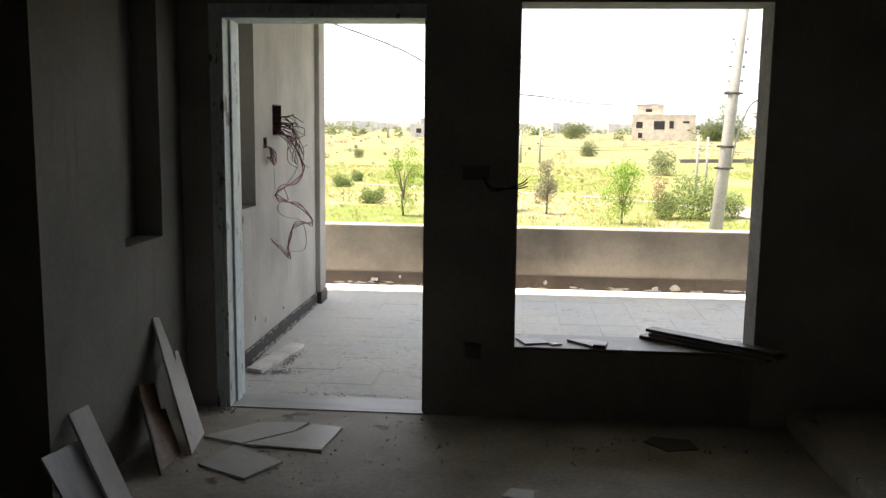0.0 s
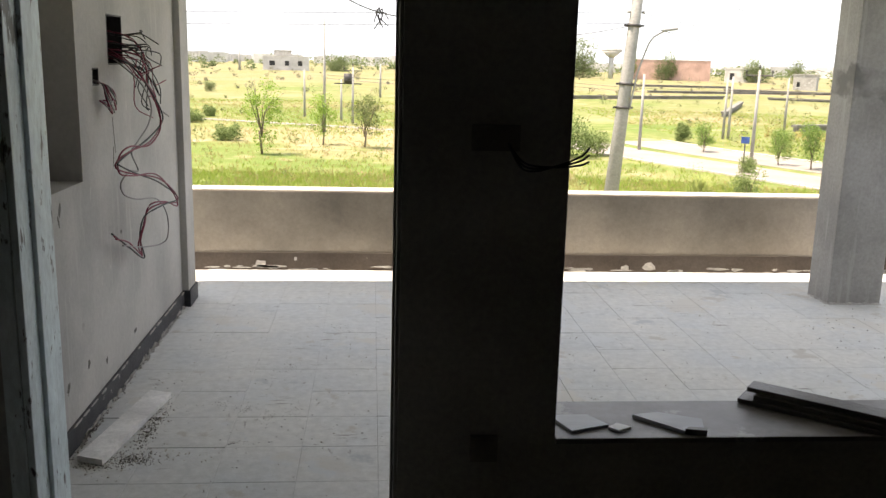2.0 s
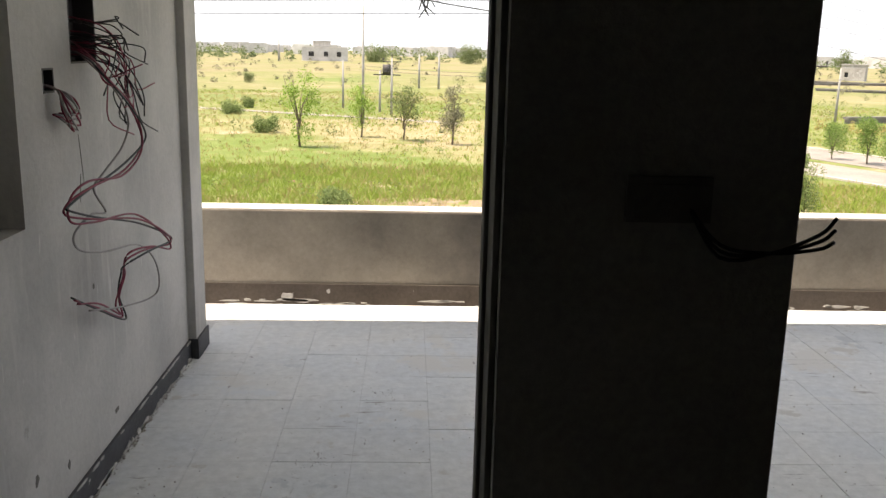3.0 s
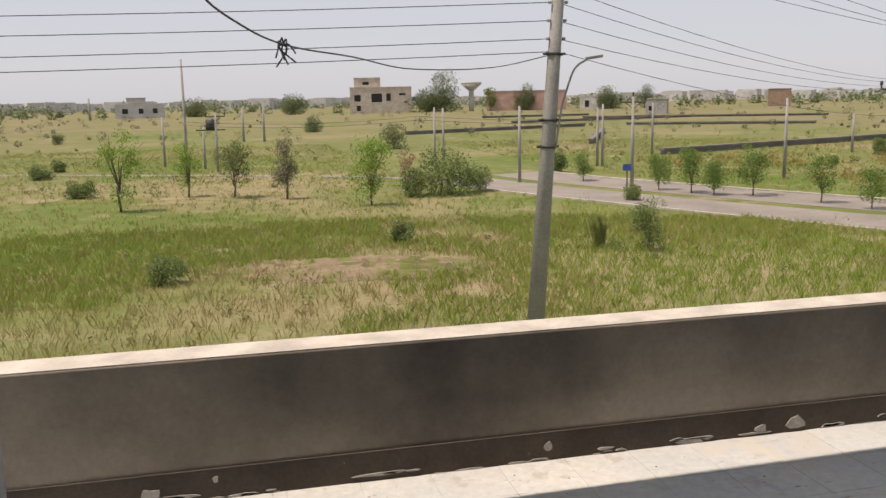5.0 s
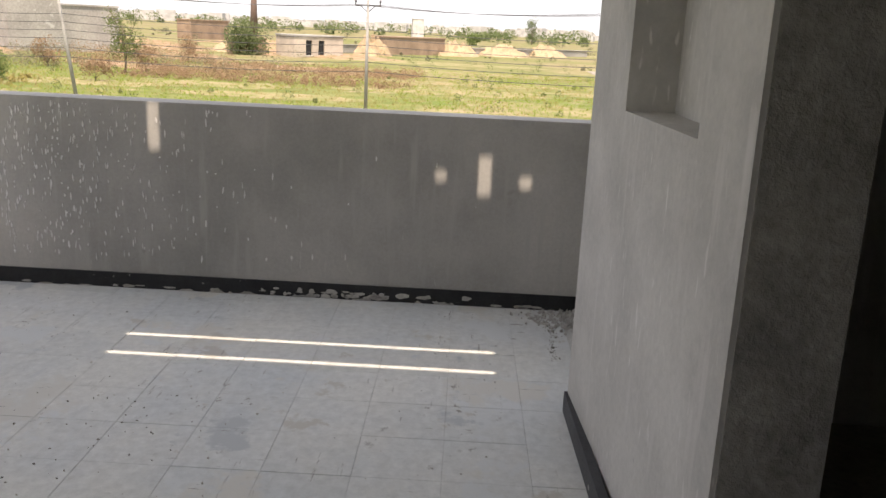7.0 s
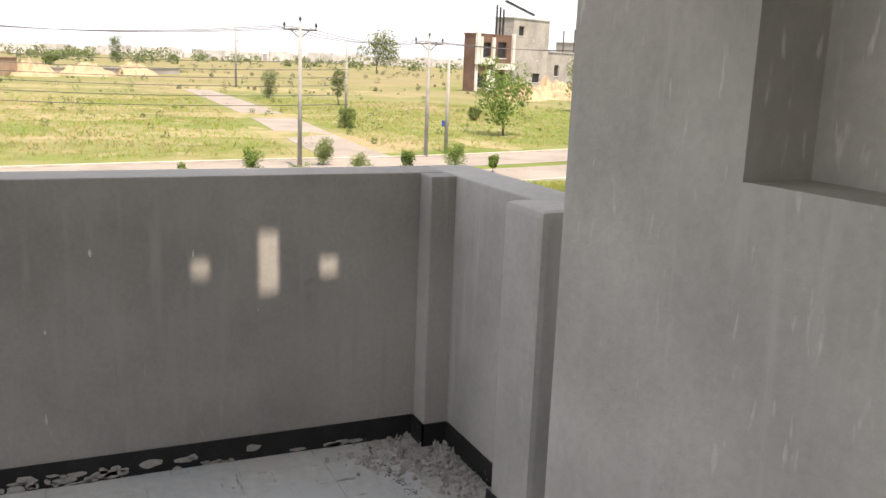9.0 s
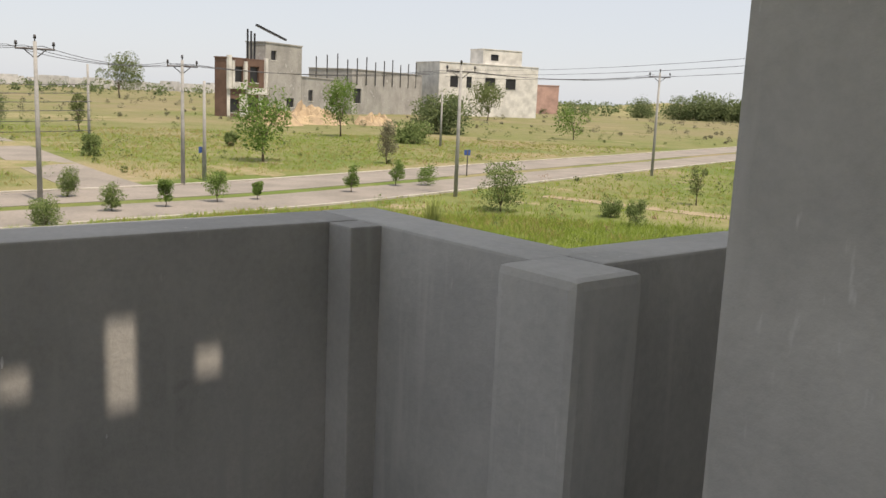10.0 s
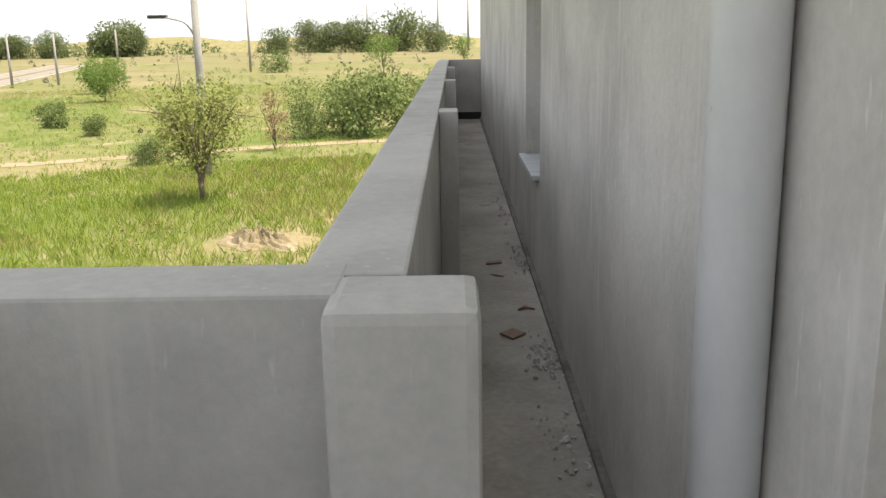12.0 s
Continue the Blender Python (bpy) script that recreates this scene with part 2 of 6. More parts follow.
def wall_x(y0, y1, x0, x1, z0, z1, holes):
    return [(b[2], b[3], b[0], b[1], b[4], b[5]) for b in wall_y(y0, y1, x0, x1, z0, z1, holes)]


# the house ------------------------------------------------------------------
GROUND = -4.4
WT = 0.267           # front wall thickness
HX = 4.56            # outer face of the house's side wall
RX = 5.894           # inner face of the side parapet
PX = 5.12            # inner face of the passage parapet
PF = 3.89            # inner face of the front parapet
PH = 1.028           # height of side and passage parapets
FH = 0.588           # height of the front parapet
HEAD = 2.9           # underside of the ceilings
BACK = -14.4         # end of the passage
DX0, DX1, DTOP = 0.15, 1.252, 2.14
WX0, WX1, SILL, WTOP = 1.741, 3.0, 0.385, 2.2

FW = WT
front_boxes = wall_y(-0.068, WX1, 0.0, FW, -0.15, HEAD, [(DX0, DX1, -0.15, DTOP), (WX0, WX1, SILL, WTOP)])
solid("wall_front", box_bm(*front_boxes), PLASTER_ROOM,
      "unpainted cement wall with a doorway and a large window opening", "wall", kind="structure")
# the front wall beside the window, slightly out of true, with a tall niche
NB0, NB1, NBZ0, NBZ1 = 3.345, 4.06, 1.25, 2.55
bm = box_bm(*wall_y(WX1, HX, 0.15, FW, -0.15, HEAD, [(NB0, NB1, NBZ0, NBZ1)]), (WX1, HX, 0.0, 0.15, -0.15, HEAD))
for v in bm.verts:
    if v.co.y > 0.2:
        v.co.y += (v.co.x - WX1) * 0.065 - 0.032
solid("wall_front_side", bm, PLASTER_HOUSE, "rough grey cement plaster wall with a tall recessed niche", "wall", kind="structure")
# side wall of the house along the passage, with a window recess
SW0, SW1 = -4.65, -3.66
solid("wall_side", box_bm(*wall_x(BACK - 0.2, 0.0, HX - 0.23, HX, -0.15, 6.2, [(SW0, SW1, 0.62, 2.1)])), PLASTER_HOUSE,
      "long smooth grey plaster side wall with a window recess", "wall", kind="structure")
solid("window_recess_back", box_bm((HX - 0.26, HX - 0.231, SW0 - 0.1, SW1 + 0.1, 0.5, 2.2)), PLASTER_ROOM,
      "dark back of the side window recess", "wall", kind="structure")
# left wall: room side and balcony side, each with a niche
solid("wall_left", box_bm(*wall_x(0.004, 2.88, -0.13, 0.0, -0.15, HEAD, [(0.675, 1.118, 1.025, 2.25), (1.55, 1.79, 1.485, 1.705), (1.315, 1.4, 1.4, 1.475)]),
                          (-0.36, -0.13, 0.004, 3.1, -0.15, HEAD)),
      PLASTER, "grey plaster balcony wall with a niche and two electrical boxes", "wall", kind="structure")
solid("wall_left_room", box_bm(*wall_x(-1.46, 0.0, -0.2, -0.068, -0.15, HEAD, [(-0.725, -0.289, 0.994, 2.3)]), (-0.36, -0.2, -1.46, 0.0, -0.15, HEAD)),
      PLASTER_DIM, "unpainted room wall with a tall dark niche", "wall", kind="structure")
bm = box_bm((-0.13, 0.04, 2.881, 3.1, 0.0, HEAD), round_off=0.005)
solid("column_left", bm, PLASTER, "plastered corner column at the end of the wall", "column", kind="structure")
# rest of the room, dark
solid("wall_recess", box_bm((-2.2, -0.36, -1.46, -1.26, -0.15, HEAD), (-2.4, -2.2, -7.4, -1.26, -0.15, HEAD)), PLASTER_ROOM,
      "unpainted walls of a dark side recess", "wall", kind="structure")
solid("wall_back", box_bm((-2.4, HX - 0.23, -7.6, -7.4, -0.15, HEAD)), PLASTER_ROOM, "unpainted back wall of the room", "wall", kind="structure")
solid("ceiling", box_bm((-2.4, HX, -7.6, 0.045, HEAD, HEAD + 0.15)), PLASTER_ROOM, "bare concrete room ceiling", "ceiling", kind="structure")
solid("floor_room", box_bm((-2.4, HX - 0.23, -7.6, 0.0, -0.15, 0.0)), ROOM_FLOOR, "dusty stained room floor", "floor", kind="structure")
solid("threshold", box_bm((DX0, DX1, 0.0, FW - 0.03, -0.15, 0.006)), MARBLE_SILL, "worn grey marble door threshold", "threshold", kind="structure")
solid("platform", box_bm((3.19, HX - 0.23, -7.4, 0.0, 0.0, 0.12), round_off=0.008), ROOM_FLOOR, "low raised concrete platform along the room", "platform", kind="structure")
SILL_STONE = mat("dusty_dark_sill_stone", (0.15, 0.14, 0.13), 0.35, vary=(0.24, 0.23, 0.215), scale=4, fine=30, amount=0.4, bump=0.05, spots=((6.0, 0.6, (0.34, 0.33, 0.31)), (16.0, 0.66, (0.07, 0.065, 0.06))))
REVEAL = mat("rough_reveal_plaster", (0.31, 0.295, 0.27), 0.95, vary=(0.22, 0.21, 0.195), scale=5, fine=26, amount=0.6, bump=0.7)
solid("window_reveal", box_bm((WX1 - 0.004, WX1 - 0.0005, 0.001, FW - 0.045, SILL + 0.02, WTOP - 0.001)), REVEAL,
      "thin lining of rough darker plaster in the window reveal", "wall", kind="structure")
solid("window_sill", box_bm((WX0, WX1, -0.02, FW + 0.02, SILL, SILL + 0.018), round_off=0.004), SILL_STONE,
      "dusty dark stone window sill strewn with broken tiles", "sill", kind="structure")

# balcony: slab, parapets, pillar, roof
solid("floor", box_bm((-3.0, RX + 0.2, FW - 0.03, PF + 0.2, -0.3, -0.0028), (HX, RX + 0.2, -0.165, FW - 0.03, -0.3, -0.0028)),
      JOINT, "marble tiled balcony floor under cement dust", "floor", kind="structure")
solid("floor_passage", box_bm((HX - 0.05, PX + 0.2, BACK - 0.2, -0.165, -0.3, -0.004)), PASS_FLOOR,
      "trowelled cement floor of a narrow passage", "floor", kind="structure")
solid("parapet_front", box_bm((-3.0, RX + 0.196, PF, PF + 0.19, GROUND, FH), round_off=0.006), PLASTER_WARM,
      "low brownish cement parapet with a pale top", "parapet", kind="structure")
solid("parapet_front_cap", box_bm((-3.0, RX, PF + 0.004, PF + 0.186, FH, FH + 0.006)), CAP_PALE, "paler cement top of the parapet", "parapet", kind="structure")
solid("parapet_side", box_bm((RX, RX + 0.2, 0.026, PF - 0.001, GROUND, PH), round_off=0.006), PLASTER_ROUGH,
      "chest-high dark grey cement parapet with splashed plaster", "parapet", kind="structure")
bm = box_bm((5.785, RX - 0.001, -0.1, 0.122, -0.02, PH - 0.002), round_off=0.006)
solid("pilaster_corner", bm, PLASTER_ROUGH, "square plaster pilaster in the parapet corner", "pilaster", kind="structure")
solid("parapet_return", box_bm((PX + 0.1, RX + 0.2, -0.165, 0.025, GROUND, PH + 0.001), round_off=0.008), PLASTER, "grey plaster parapet return wall", "parapet", kind="structure")
solid("parapet_pillar", box_bm((5.006, 5.235, -0.088, 0.122, -0.02, PH + 0.003), round_off=0.022), PLASTER,
      "rounded grey plaster pillar ending the parapet", "pillar", kind="structure")
solid("parapet_passage", box_bm((PX, PX + 0.18, BACK, -0.09, GROUND, PH), round_off=0.008), PLASTER, "long grey plaster parapet beside the passage", "parapet", kind="structure")
solid("parapet_end", box_bm((HX - 0.2, PX + 0.18, BACK - 0.2, BACK - 0.001, GROUND, PH), round_off=0.006), PLASTER_ROUGH, "cement wall closing the passage", "parapet", kind="structure")
for k, y in enumerate((-3.5, -6.9, -10.4)):
    solid("pilaster_passage", box_bm((5.02, PX - 0.001, y, y + 0.22, 0.0, PH + 0.004), round_off=0.008), PLASTER,
          "narrow plaster pilaster on the passage parapet", "pilaster", "pilasters along the passage", "structure")
for k, y in enumerate((-3.5, -6.9, -10.4)):
    solid("baseboard_pilaster", box_bm((5.012, 5.0195, y - 0.007, y + 0.227, -0.004, 0.1), (5.0195, PX - 0.001, y + 0.2205, y + 0.227, -0.004, 0.1)), SKIRT_BLACK,
          "black painted band at the pilaster foot", "skirting", "pilaster bands in the passage", "structure")
bm = bmesh.new()    # ragged mortar collar at the column foot
ring_lo, ring_hi = [], []
for i in range(36):
    a = 2 * math.pi * i / 36
    c, q = math.cos(a), math.sin(a)
    m = max(abs(c) / 0.1845, abs(q) / 0.14)
    e = 0.018 + 0.02 * noise.noise((c * 3.1, q * 3.1, 2.0))
    ring_lo.append(bm.verts.new((4.4275 + c / m + e * c * 1.3, 3.13 + q / m + e * q * 1.3, -0.004)))
    ring_hi.append(bm.verts.new((4.4275 + c / m - 0.004 * c, 3.13 + q / m - 0.004 * q, 0.014 + 0.012 * noise.noise((c * 4, q * 4, 5.0)))))
for i in range(36):
    bm.faces.new((ring_lo[i], ring_lo[(i + 1) % 36], ring_hi[(i + 1) % 36], ring_hi[i]))
bm.faces.new(ring_hi)
solid("column_mortar", bm, FLAKE, "ragged mortar collar at the column foot", "mortar", kind="structure")
solid("column", box_bm((4.243, 4.612, 2.99, 3.27, -0.02, HEAD), round_off=0.006), CONCRETE,
      "square bare concrete balcony column with damp rings", "column", kind="structure")
# roof slab over the balcony, out of view; openings are added to cast sun patches
TAN = math.tan(SUN_EL)


def slot_for(x, z, y0, y1, length):
    """Slab opening whose light falls at (x, z)."""
    xa = x - (HEAD - z) / TAN
    return (xa - 0.05, xa - 0.05 + length, y0, y1)


SLAB_T = 0.1
slots = [slot_for(5.18, 0, 0.63, 2.37, 0.062), slot_for(4.934, 0, 0.63, 2.37, 0.062),
         slot_for(RX, 0.64, 0.663, 0.731, 0.125), slot_for(RX, 0.69, 0.448, 0.512, 0.064),
         slot_for(RX, 0.71, 0.9, 0.958, 0.062), slot_for(RX, 0.80, 2.43, 2.49, 0.14)]
EDGE_X, EDGE_Y = RX + 0.15 - (HEAD - PH) / TAN, 3.53
xs = sorted({-3.0, EDGE_X, *[s[0] for s in slots], *[s[1] for s in slots]})
bm = bmesh.new()
for a, b in zip(xs, xs[1:]):
    ys = [0.05]
    for s in sorted(slots, key=lambda q: q[2]):
        if s[0] <= a and s[1] >= b:
            ys += [s[2], s[3]]
    ys.append(EDGE_Y)
    for y0, y1 in zip(ys[::2], ys[1::2]):
        bm_box(bm, a, b, y0, y1, HEAD, HEAD + SLAB_T)
for v in bm.verts:
    if v.co.y > 3.4:
        v.co.y += 0.19 * max(v.co.x - 2.0, 0) / 3.0
solid("ceiling_balcony", bm, PLASTER, "unseen balcony roof slab with openings added for sun patches", "ceiling", kind="structure")
solid("upper_storey", box_bm((-3.0, HX - 0.24, -14.6, 0.2, HEAD + 0.16, 6.2)), PLASTER, "upper storey of the house", "wall", kind="structure")
solid("house_base", box_bm((-3.0, HX, -14.6, 0.2, GROUND, -0.31), (-3.0, 5.0, 0.2, 3.6, GROUND, -0.31)), PLASTER, "ground storey of the house under the balcony", "wall", kind="structure")

# skirtings
solid("baseboard_left", box_bm((0.0, 0.012, FW, 2.88, -0.012, 0.1), (0.0405, 0.05, 2.87, 3.11, -0.012, 0.105), (0.0, 0.05, 2.872, 2.8805, -0.012, 0.105)),
      SKIRT, "dark grey tile skirting along the wall", "skirting", kind="structure")
solid("baseboard_front", box_bm((-3.0, RX - 0.02, PF - 0.012, PF - 0.0005, -0.012, 0.13)), SKIRT_BROWN,
      "faded dark brown band with peeling cement", "skirting", kind="structure")
solid("baseboard_side", box_bm((RX - 0.008, RX - 0.0005, 0.13, PF - 0.02, -0.012, 0.085), (5.777, RX, 0.1225, 0.13, -0.012, 0.085), (5.777, 5.7845, 0.03, 0.13, -0.012, 0.085), (5.24, 5.777, 0.0255, 0.033, -0.012, 0.085),
                               (4.998, 5.243, 0.1225, 0.13, -0.012, 0.085), (4.998, 5.0055, -0.088, 0.13, -0.012, 0.085)),
      SKIRT_BLACK, "black painted band with flaking patches", "skirting", kind="structure")
bm = box_bm((WX0, HX + 0.01, FW - 0.02, FW + 0.012, -0.012, 0.085), (HX, HX + 0.01, 0.0, FW + 0.01, -0.012, 0.085))
for v in bm.verts:
    if v.co.x > 3 and v.co.y > 0.2:
        v.co.y += (v.co.x - WX1) * 0.065 - 0.032
solid("baseboard_house", bm, SKIRT, "dark tile skirting at the house corner", "skirting", kind="structure")
solid("baseboard_end", box_bm((HX, PX, BACK, BACK + 0.008, -0.01, 0.12)), SKIRT_BLACK, "black band at the passage end", "skirting", kind="structure")


# the land -------------------------------------------------------------------
def field_material():
    m = bpy.data.materials.new("field")
    m.use_nodes = True
    N, L = m.node_tree.nodes, m.node_tree.links
    b = N["Principled BSDF"]
    b.inputs["Roughness"].default_value = 0.95
    b.inputs["Specular IOR Level"].default_value = 0.1
    geo = N.new("ShaderNodeNewGeometry")

    def nz(sc, det, off=0.0, rg=0.6):
        mp = N.new("ShaderNodeMapping")
        mp.inputs["Location"].default_value = (off, off * 0.7, 0)
        L.new(geo.outputs["Position"], mp.inputs["Vector"])
        n = N.new("ShaderNodeTexNoise")
        n.inputs["Scale"].default_value = sc
        n.inputs["Detail"].default_value = det
        n.inputs["Roughness"].default_value = rg
        L.new(mp.outputs[0], n.inputs["Vector"])
        return n.outputs["Fac"]

    def ramp(s, a, c):
        r = N.new("ShaderNodeMapRange")
        r.inputs["From Min"].default_value = a
        r.inputs["From Max"].default_value = c
        L.new(s, r.inputs["Value"])
        return r.outputs["Result"]

    def mix(f, a, c):
        x = N.new("ShaderNodeMix")
        x.data_type = "RGBA"
        L.new(f, x.inputs[0])
        for sock, v in ((x.inputs[6], a), (x.inputs[7], c)):
            if isinstance(v, tuple):
                sock.default_value = (*v, 1)
            else:
                L.new(v, sock)
        return x.outputs[2]

    col = mix(ramp(nz(0.06, 6), 0.36, 0.62), (0.112, 0.165, 0.038), (0.195, 0.195, 0.078))
    col = mix(ramp(nz(0.5, 8, 40), 0.42, 0.68), col, (0.10, 0.135, 0.032))
    col = mix(ramp(nz(0.035, 8, 90), 0.53, 0.64), col, (0.27, 0.225, 0.13))
    col = mix(ramp(nz(0.25, 8, 17), 0.57, 0.68), col, (0.31, 0.255, 0.165))
    col = mix(ramp(nz(5, 8, 3), 0.5, 0.8), col, (0.095, 0.12, 0.032))
    away = N.new("ShaderNodeVectorMath")    # tan grows with distance: drier ground, and haze put into the colour
    away.operation = "LENGTH"
    L.new(geo.outputs["Position"], away.inputs[0])
    far_tan = N.new("ShaderNodeMath")
    far_tan.operation = "MULTIPLY"
    L.new(ramp(away.outputs["Value"], 60, 230), far_tan.inputs[0])
    L.new(ramp(nz(0.03, 6, 60), 0.3, 0.6), far_tan.inputs[1])
    col = mix(far_tan.outputs[0], col, (0.205, 0.178, 0.102))
    L.new(col, b.inputs["Base Color"])
    bp = N.new("ShaderNodeBump")
    bp.inputs["Strength"].default_value = 0.6
    bp.inputs["Distance"].default_value = 0.15
    L.new(nz(2.5, 8, 5), bp.inputs["Height"])
    L.new(bp.outputs[0], b.inputs["Normal"])
    return m


def leaf_material(name, a, b, trans=0.25, skyward=0.35):
    m = bpy.data.materials.new(name)
    m.use_nodes = True
    N, L = m.node_tree.nodes, m.node_tree.links
    p = N["Principled BSDF"]
    p.inputs["Roughness"].default_value = 0.7
    p.inputs["Specular IOR Level"].default_value = 0.2
    geo = N.new("ShaderNodeNewGeometry")
    r = N.new("ShaderNodeMix")
    r.data_type = "RGBA"
    r.inputs[6].default_value, r.inputs[7].default_value = (*a, 1), (*b, 1)
    L.new(geo.outputs["Random Per Island"], r.inputs[0])
    L.new(r.outputs[2], p.inputs["Base Color"])
    t = N.new("ShaderNodeBsdfTranslucent")
    L.new(r.outputs[2], t.inputs["Color"])
    up = N.new("ShaderNodeMix")          # shading normal tilted up, so blades take light as the ground does
    up.data_type = "VECTOR"
    up.inputs[0].default_value = skyward
    up.inputs[5].default_value = (0, 0, 1)
    L.new(geo.outputs["Normal"], up.inputs[4])
    L.new(up.outputs[1], p.inputs["Normal"])
    s = N.new("ShaderNodeMixShader")
    s.inputs[0].default_value = trans
    L.new(p.outputs[0], s.inputs[1])
    L.new(t.outputs[0], s.inputs[2])
    L.new(s.outputs[0], N["Material Output"].inputs["Surface"])
    return m


FIELD = field_material()
ASPHALT = mat("old_asphalt", (0.265, 0.235, 0.205), 0.9, vary=(0.205, 0.185, 0.16), scale=0.4, fine=6, amount=0.4, bump=0.1)
DIRT = mat("dry_dirt", (0.33, 0.265, 0.175), 0.95, vary=(0.22, 0.185, 0.105), scale=0.8, fine=9, amount=0.6, bump=0.4)
PATCH = mat("thinly_grown_earth", (0.27, 0.225, 0.125), 0.95, vary=(0.16, 0.17, 0.055), scale=0.45, fine=7, amount=0.6, bump=0.4, spots=((1.1, 0.58, (0.15, 0.17, 0.05)),))
KERB = mat("pale_kerb", (0.5, 0.46, 0.4), 0.9, scale=1, fine=12)
POLE_C = mat("pole_concrete", (0.35, 0.34, 0.32), 0.85, vary=(0.27, 0.265, 0.25), scale=1.5, fine=20)
IRON = mat("weathered_iron", (0.09, 0.085, 0.085), 0.6, metal=0.6, scale=6, fine=40)
WIRE = mat("black_cable", (0.09, 0.09, 0.095), 0.6, scale=4, fine=40, bump=0)
BARK = mat("bark", (0.19, 0.15, 0.11), 0.95, vary=(0.12, 0.095, 0.07), scale=6, fine=25, bump=0.5)
LEAF = {"young": leaf_material("light_leaves", (0.15, 0.26, 0.035), (0.25, 0.36, 0.065), 0.45),
        "round": leaf_material("green_leaves", (0.10, 0.17, 0.035), (0.19, 0.27, 0.07), 0.5),
        "bush": leaf_material("shrub_leaves", (0.115, 0.165, 0.05), (0.2, 0.25, 0.09), 0.35),
        # dark foliage, its colour raised for the haze over far trees
        "dark": leaf_material("haze_lightened_leaves", (0.11, 0.145, 0.06), (0.17, 0.205, 0.09), 0.45),
        "olive": leaf_material("olive_leaves", (0.10, 0.135, 0.045), (0.18, 0.205, 0.08), 0.45),
        "grey": leaf_material("grey_green_leaves", (0.14, 0.14, 0.085), (0.24, 0.225, 0.15), 0.4),
        "dry": leaf_material("dry_brown_twigs", (0.20, 0.13, 0.075), (0.32, 0.22, 0.13)),
        "straw": leaf_material("straw_blades", (0.27, 0.235, 0.075), (0.38, 0.325, 0.12), 0.45, 0.6),
        "grass": leaf_material("grass_blades", (0.185, 0.268, 0.03), (0.295, 0.37, 0.065), 0.48, 0.6)}
LEAF["willowy"] = LEAF["round"]
LEAF["reed"] = leaf_material("pale_reed_blades", (0.27, 0.33, 0.09), (0.38, 0.42, 0.14), 0.5, 0.6)
LEAF["bare"] = leaf_material("thin_yellowgreen_leaves", (0.16, 0.20, 0.05), (0.28, 0.30, 0.09))
LEAF["spiky"] = LEAF["bush"]

solid("ground", box_bm((-2500, 2500, -2500, 2500, GROUND - 1.0, GROUND)), FIELD, "rough grass field with dry straw and bare earth", "ground", kind="structure")


def ribbon(name, pts, width, z, material, label, category, shift=0.0, thick=0.05):
    """A flat strip along a smooth line through pts (plan)."""
    line = spline([(x, y, 0) for x, y in pts], 6)
    bm = bmesh.new()
    prev = None
    for i, p in enumerate(line):
        d = line[min(i + 1, len(line) - 1)] - line[max(i - 1, 0)]
        n = Vector((-d.y, d.x, 0)).normalized()
        row = [bm.verts.new((p + n * (shift + s * width / 2)).to_tuple()[:2] + (GROUND + h,)) for s, h in ((-1, z - thick), (-1, z), (1, z), (1, z - thick))]
        if prev:
            for k in range(3):
                bm.faces.new((prev[k], prev[k + 1], row[k + 1], row[k]))
        prev = row
    return solid(name, bm, material, label, category, kind="structure")


S = 1.157    # the far land is laid out from the eye at (1.2, 0.6)


def far(x, y):
    return (1.2 + (x - 1.2) * S, 0.6 + (y - 0.6) * S)


ROAD = [far(*p) for p in ((14.5, 57), (17, 49), (22.5, 36.5), (29.5, 22), (35, 5.5), (37.5, -8), (39, -20), (45.5, -44), (62, -105), (95, -220))]
ribbon("road", ROAD, 4.8, 0.03, ASPHALT, "worn grey asphalt carriageway", "road")
ribbon("road_far_lane", ROAD, 4.8, 0.03, ASPHALT, "worn grey asphalt carriageway beyond the median", "road", shift=6.2)
ribbon("kerb", ROAD, 0.25, 0.12, KERB, "pale concrete kerb", "kerb", shift=8.75, thick=0.12)
ribbon("kerb_near", ROAD, 0.2, 0.1, KERB, "pale concrete kerb", "kerb", shift=-2.5, thick=0.1)
ribbon("lane", [far(*p) for p in ((17, 52), (10, 60), (0, 66), (-20, 76))], 1.6, 0.02, ASPHALT, "narrow lane leaving the road", "road")
ribbon("track", [far(*p) for p in ((45.5, -13.5), (55, -14), (80, -16), (130, -18))], 4.2, 0.02, ASPHALT, "broken side road", "road")
ribbon("footpath", [far(*p) for p in ((-8, -46), (9.4, -43), (17, -39.5), (24, -36), (29.5, -34.5), (36, -33))], 1.5, 0.02, DIRT, "trodden dirt path through the grass", "path")


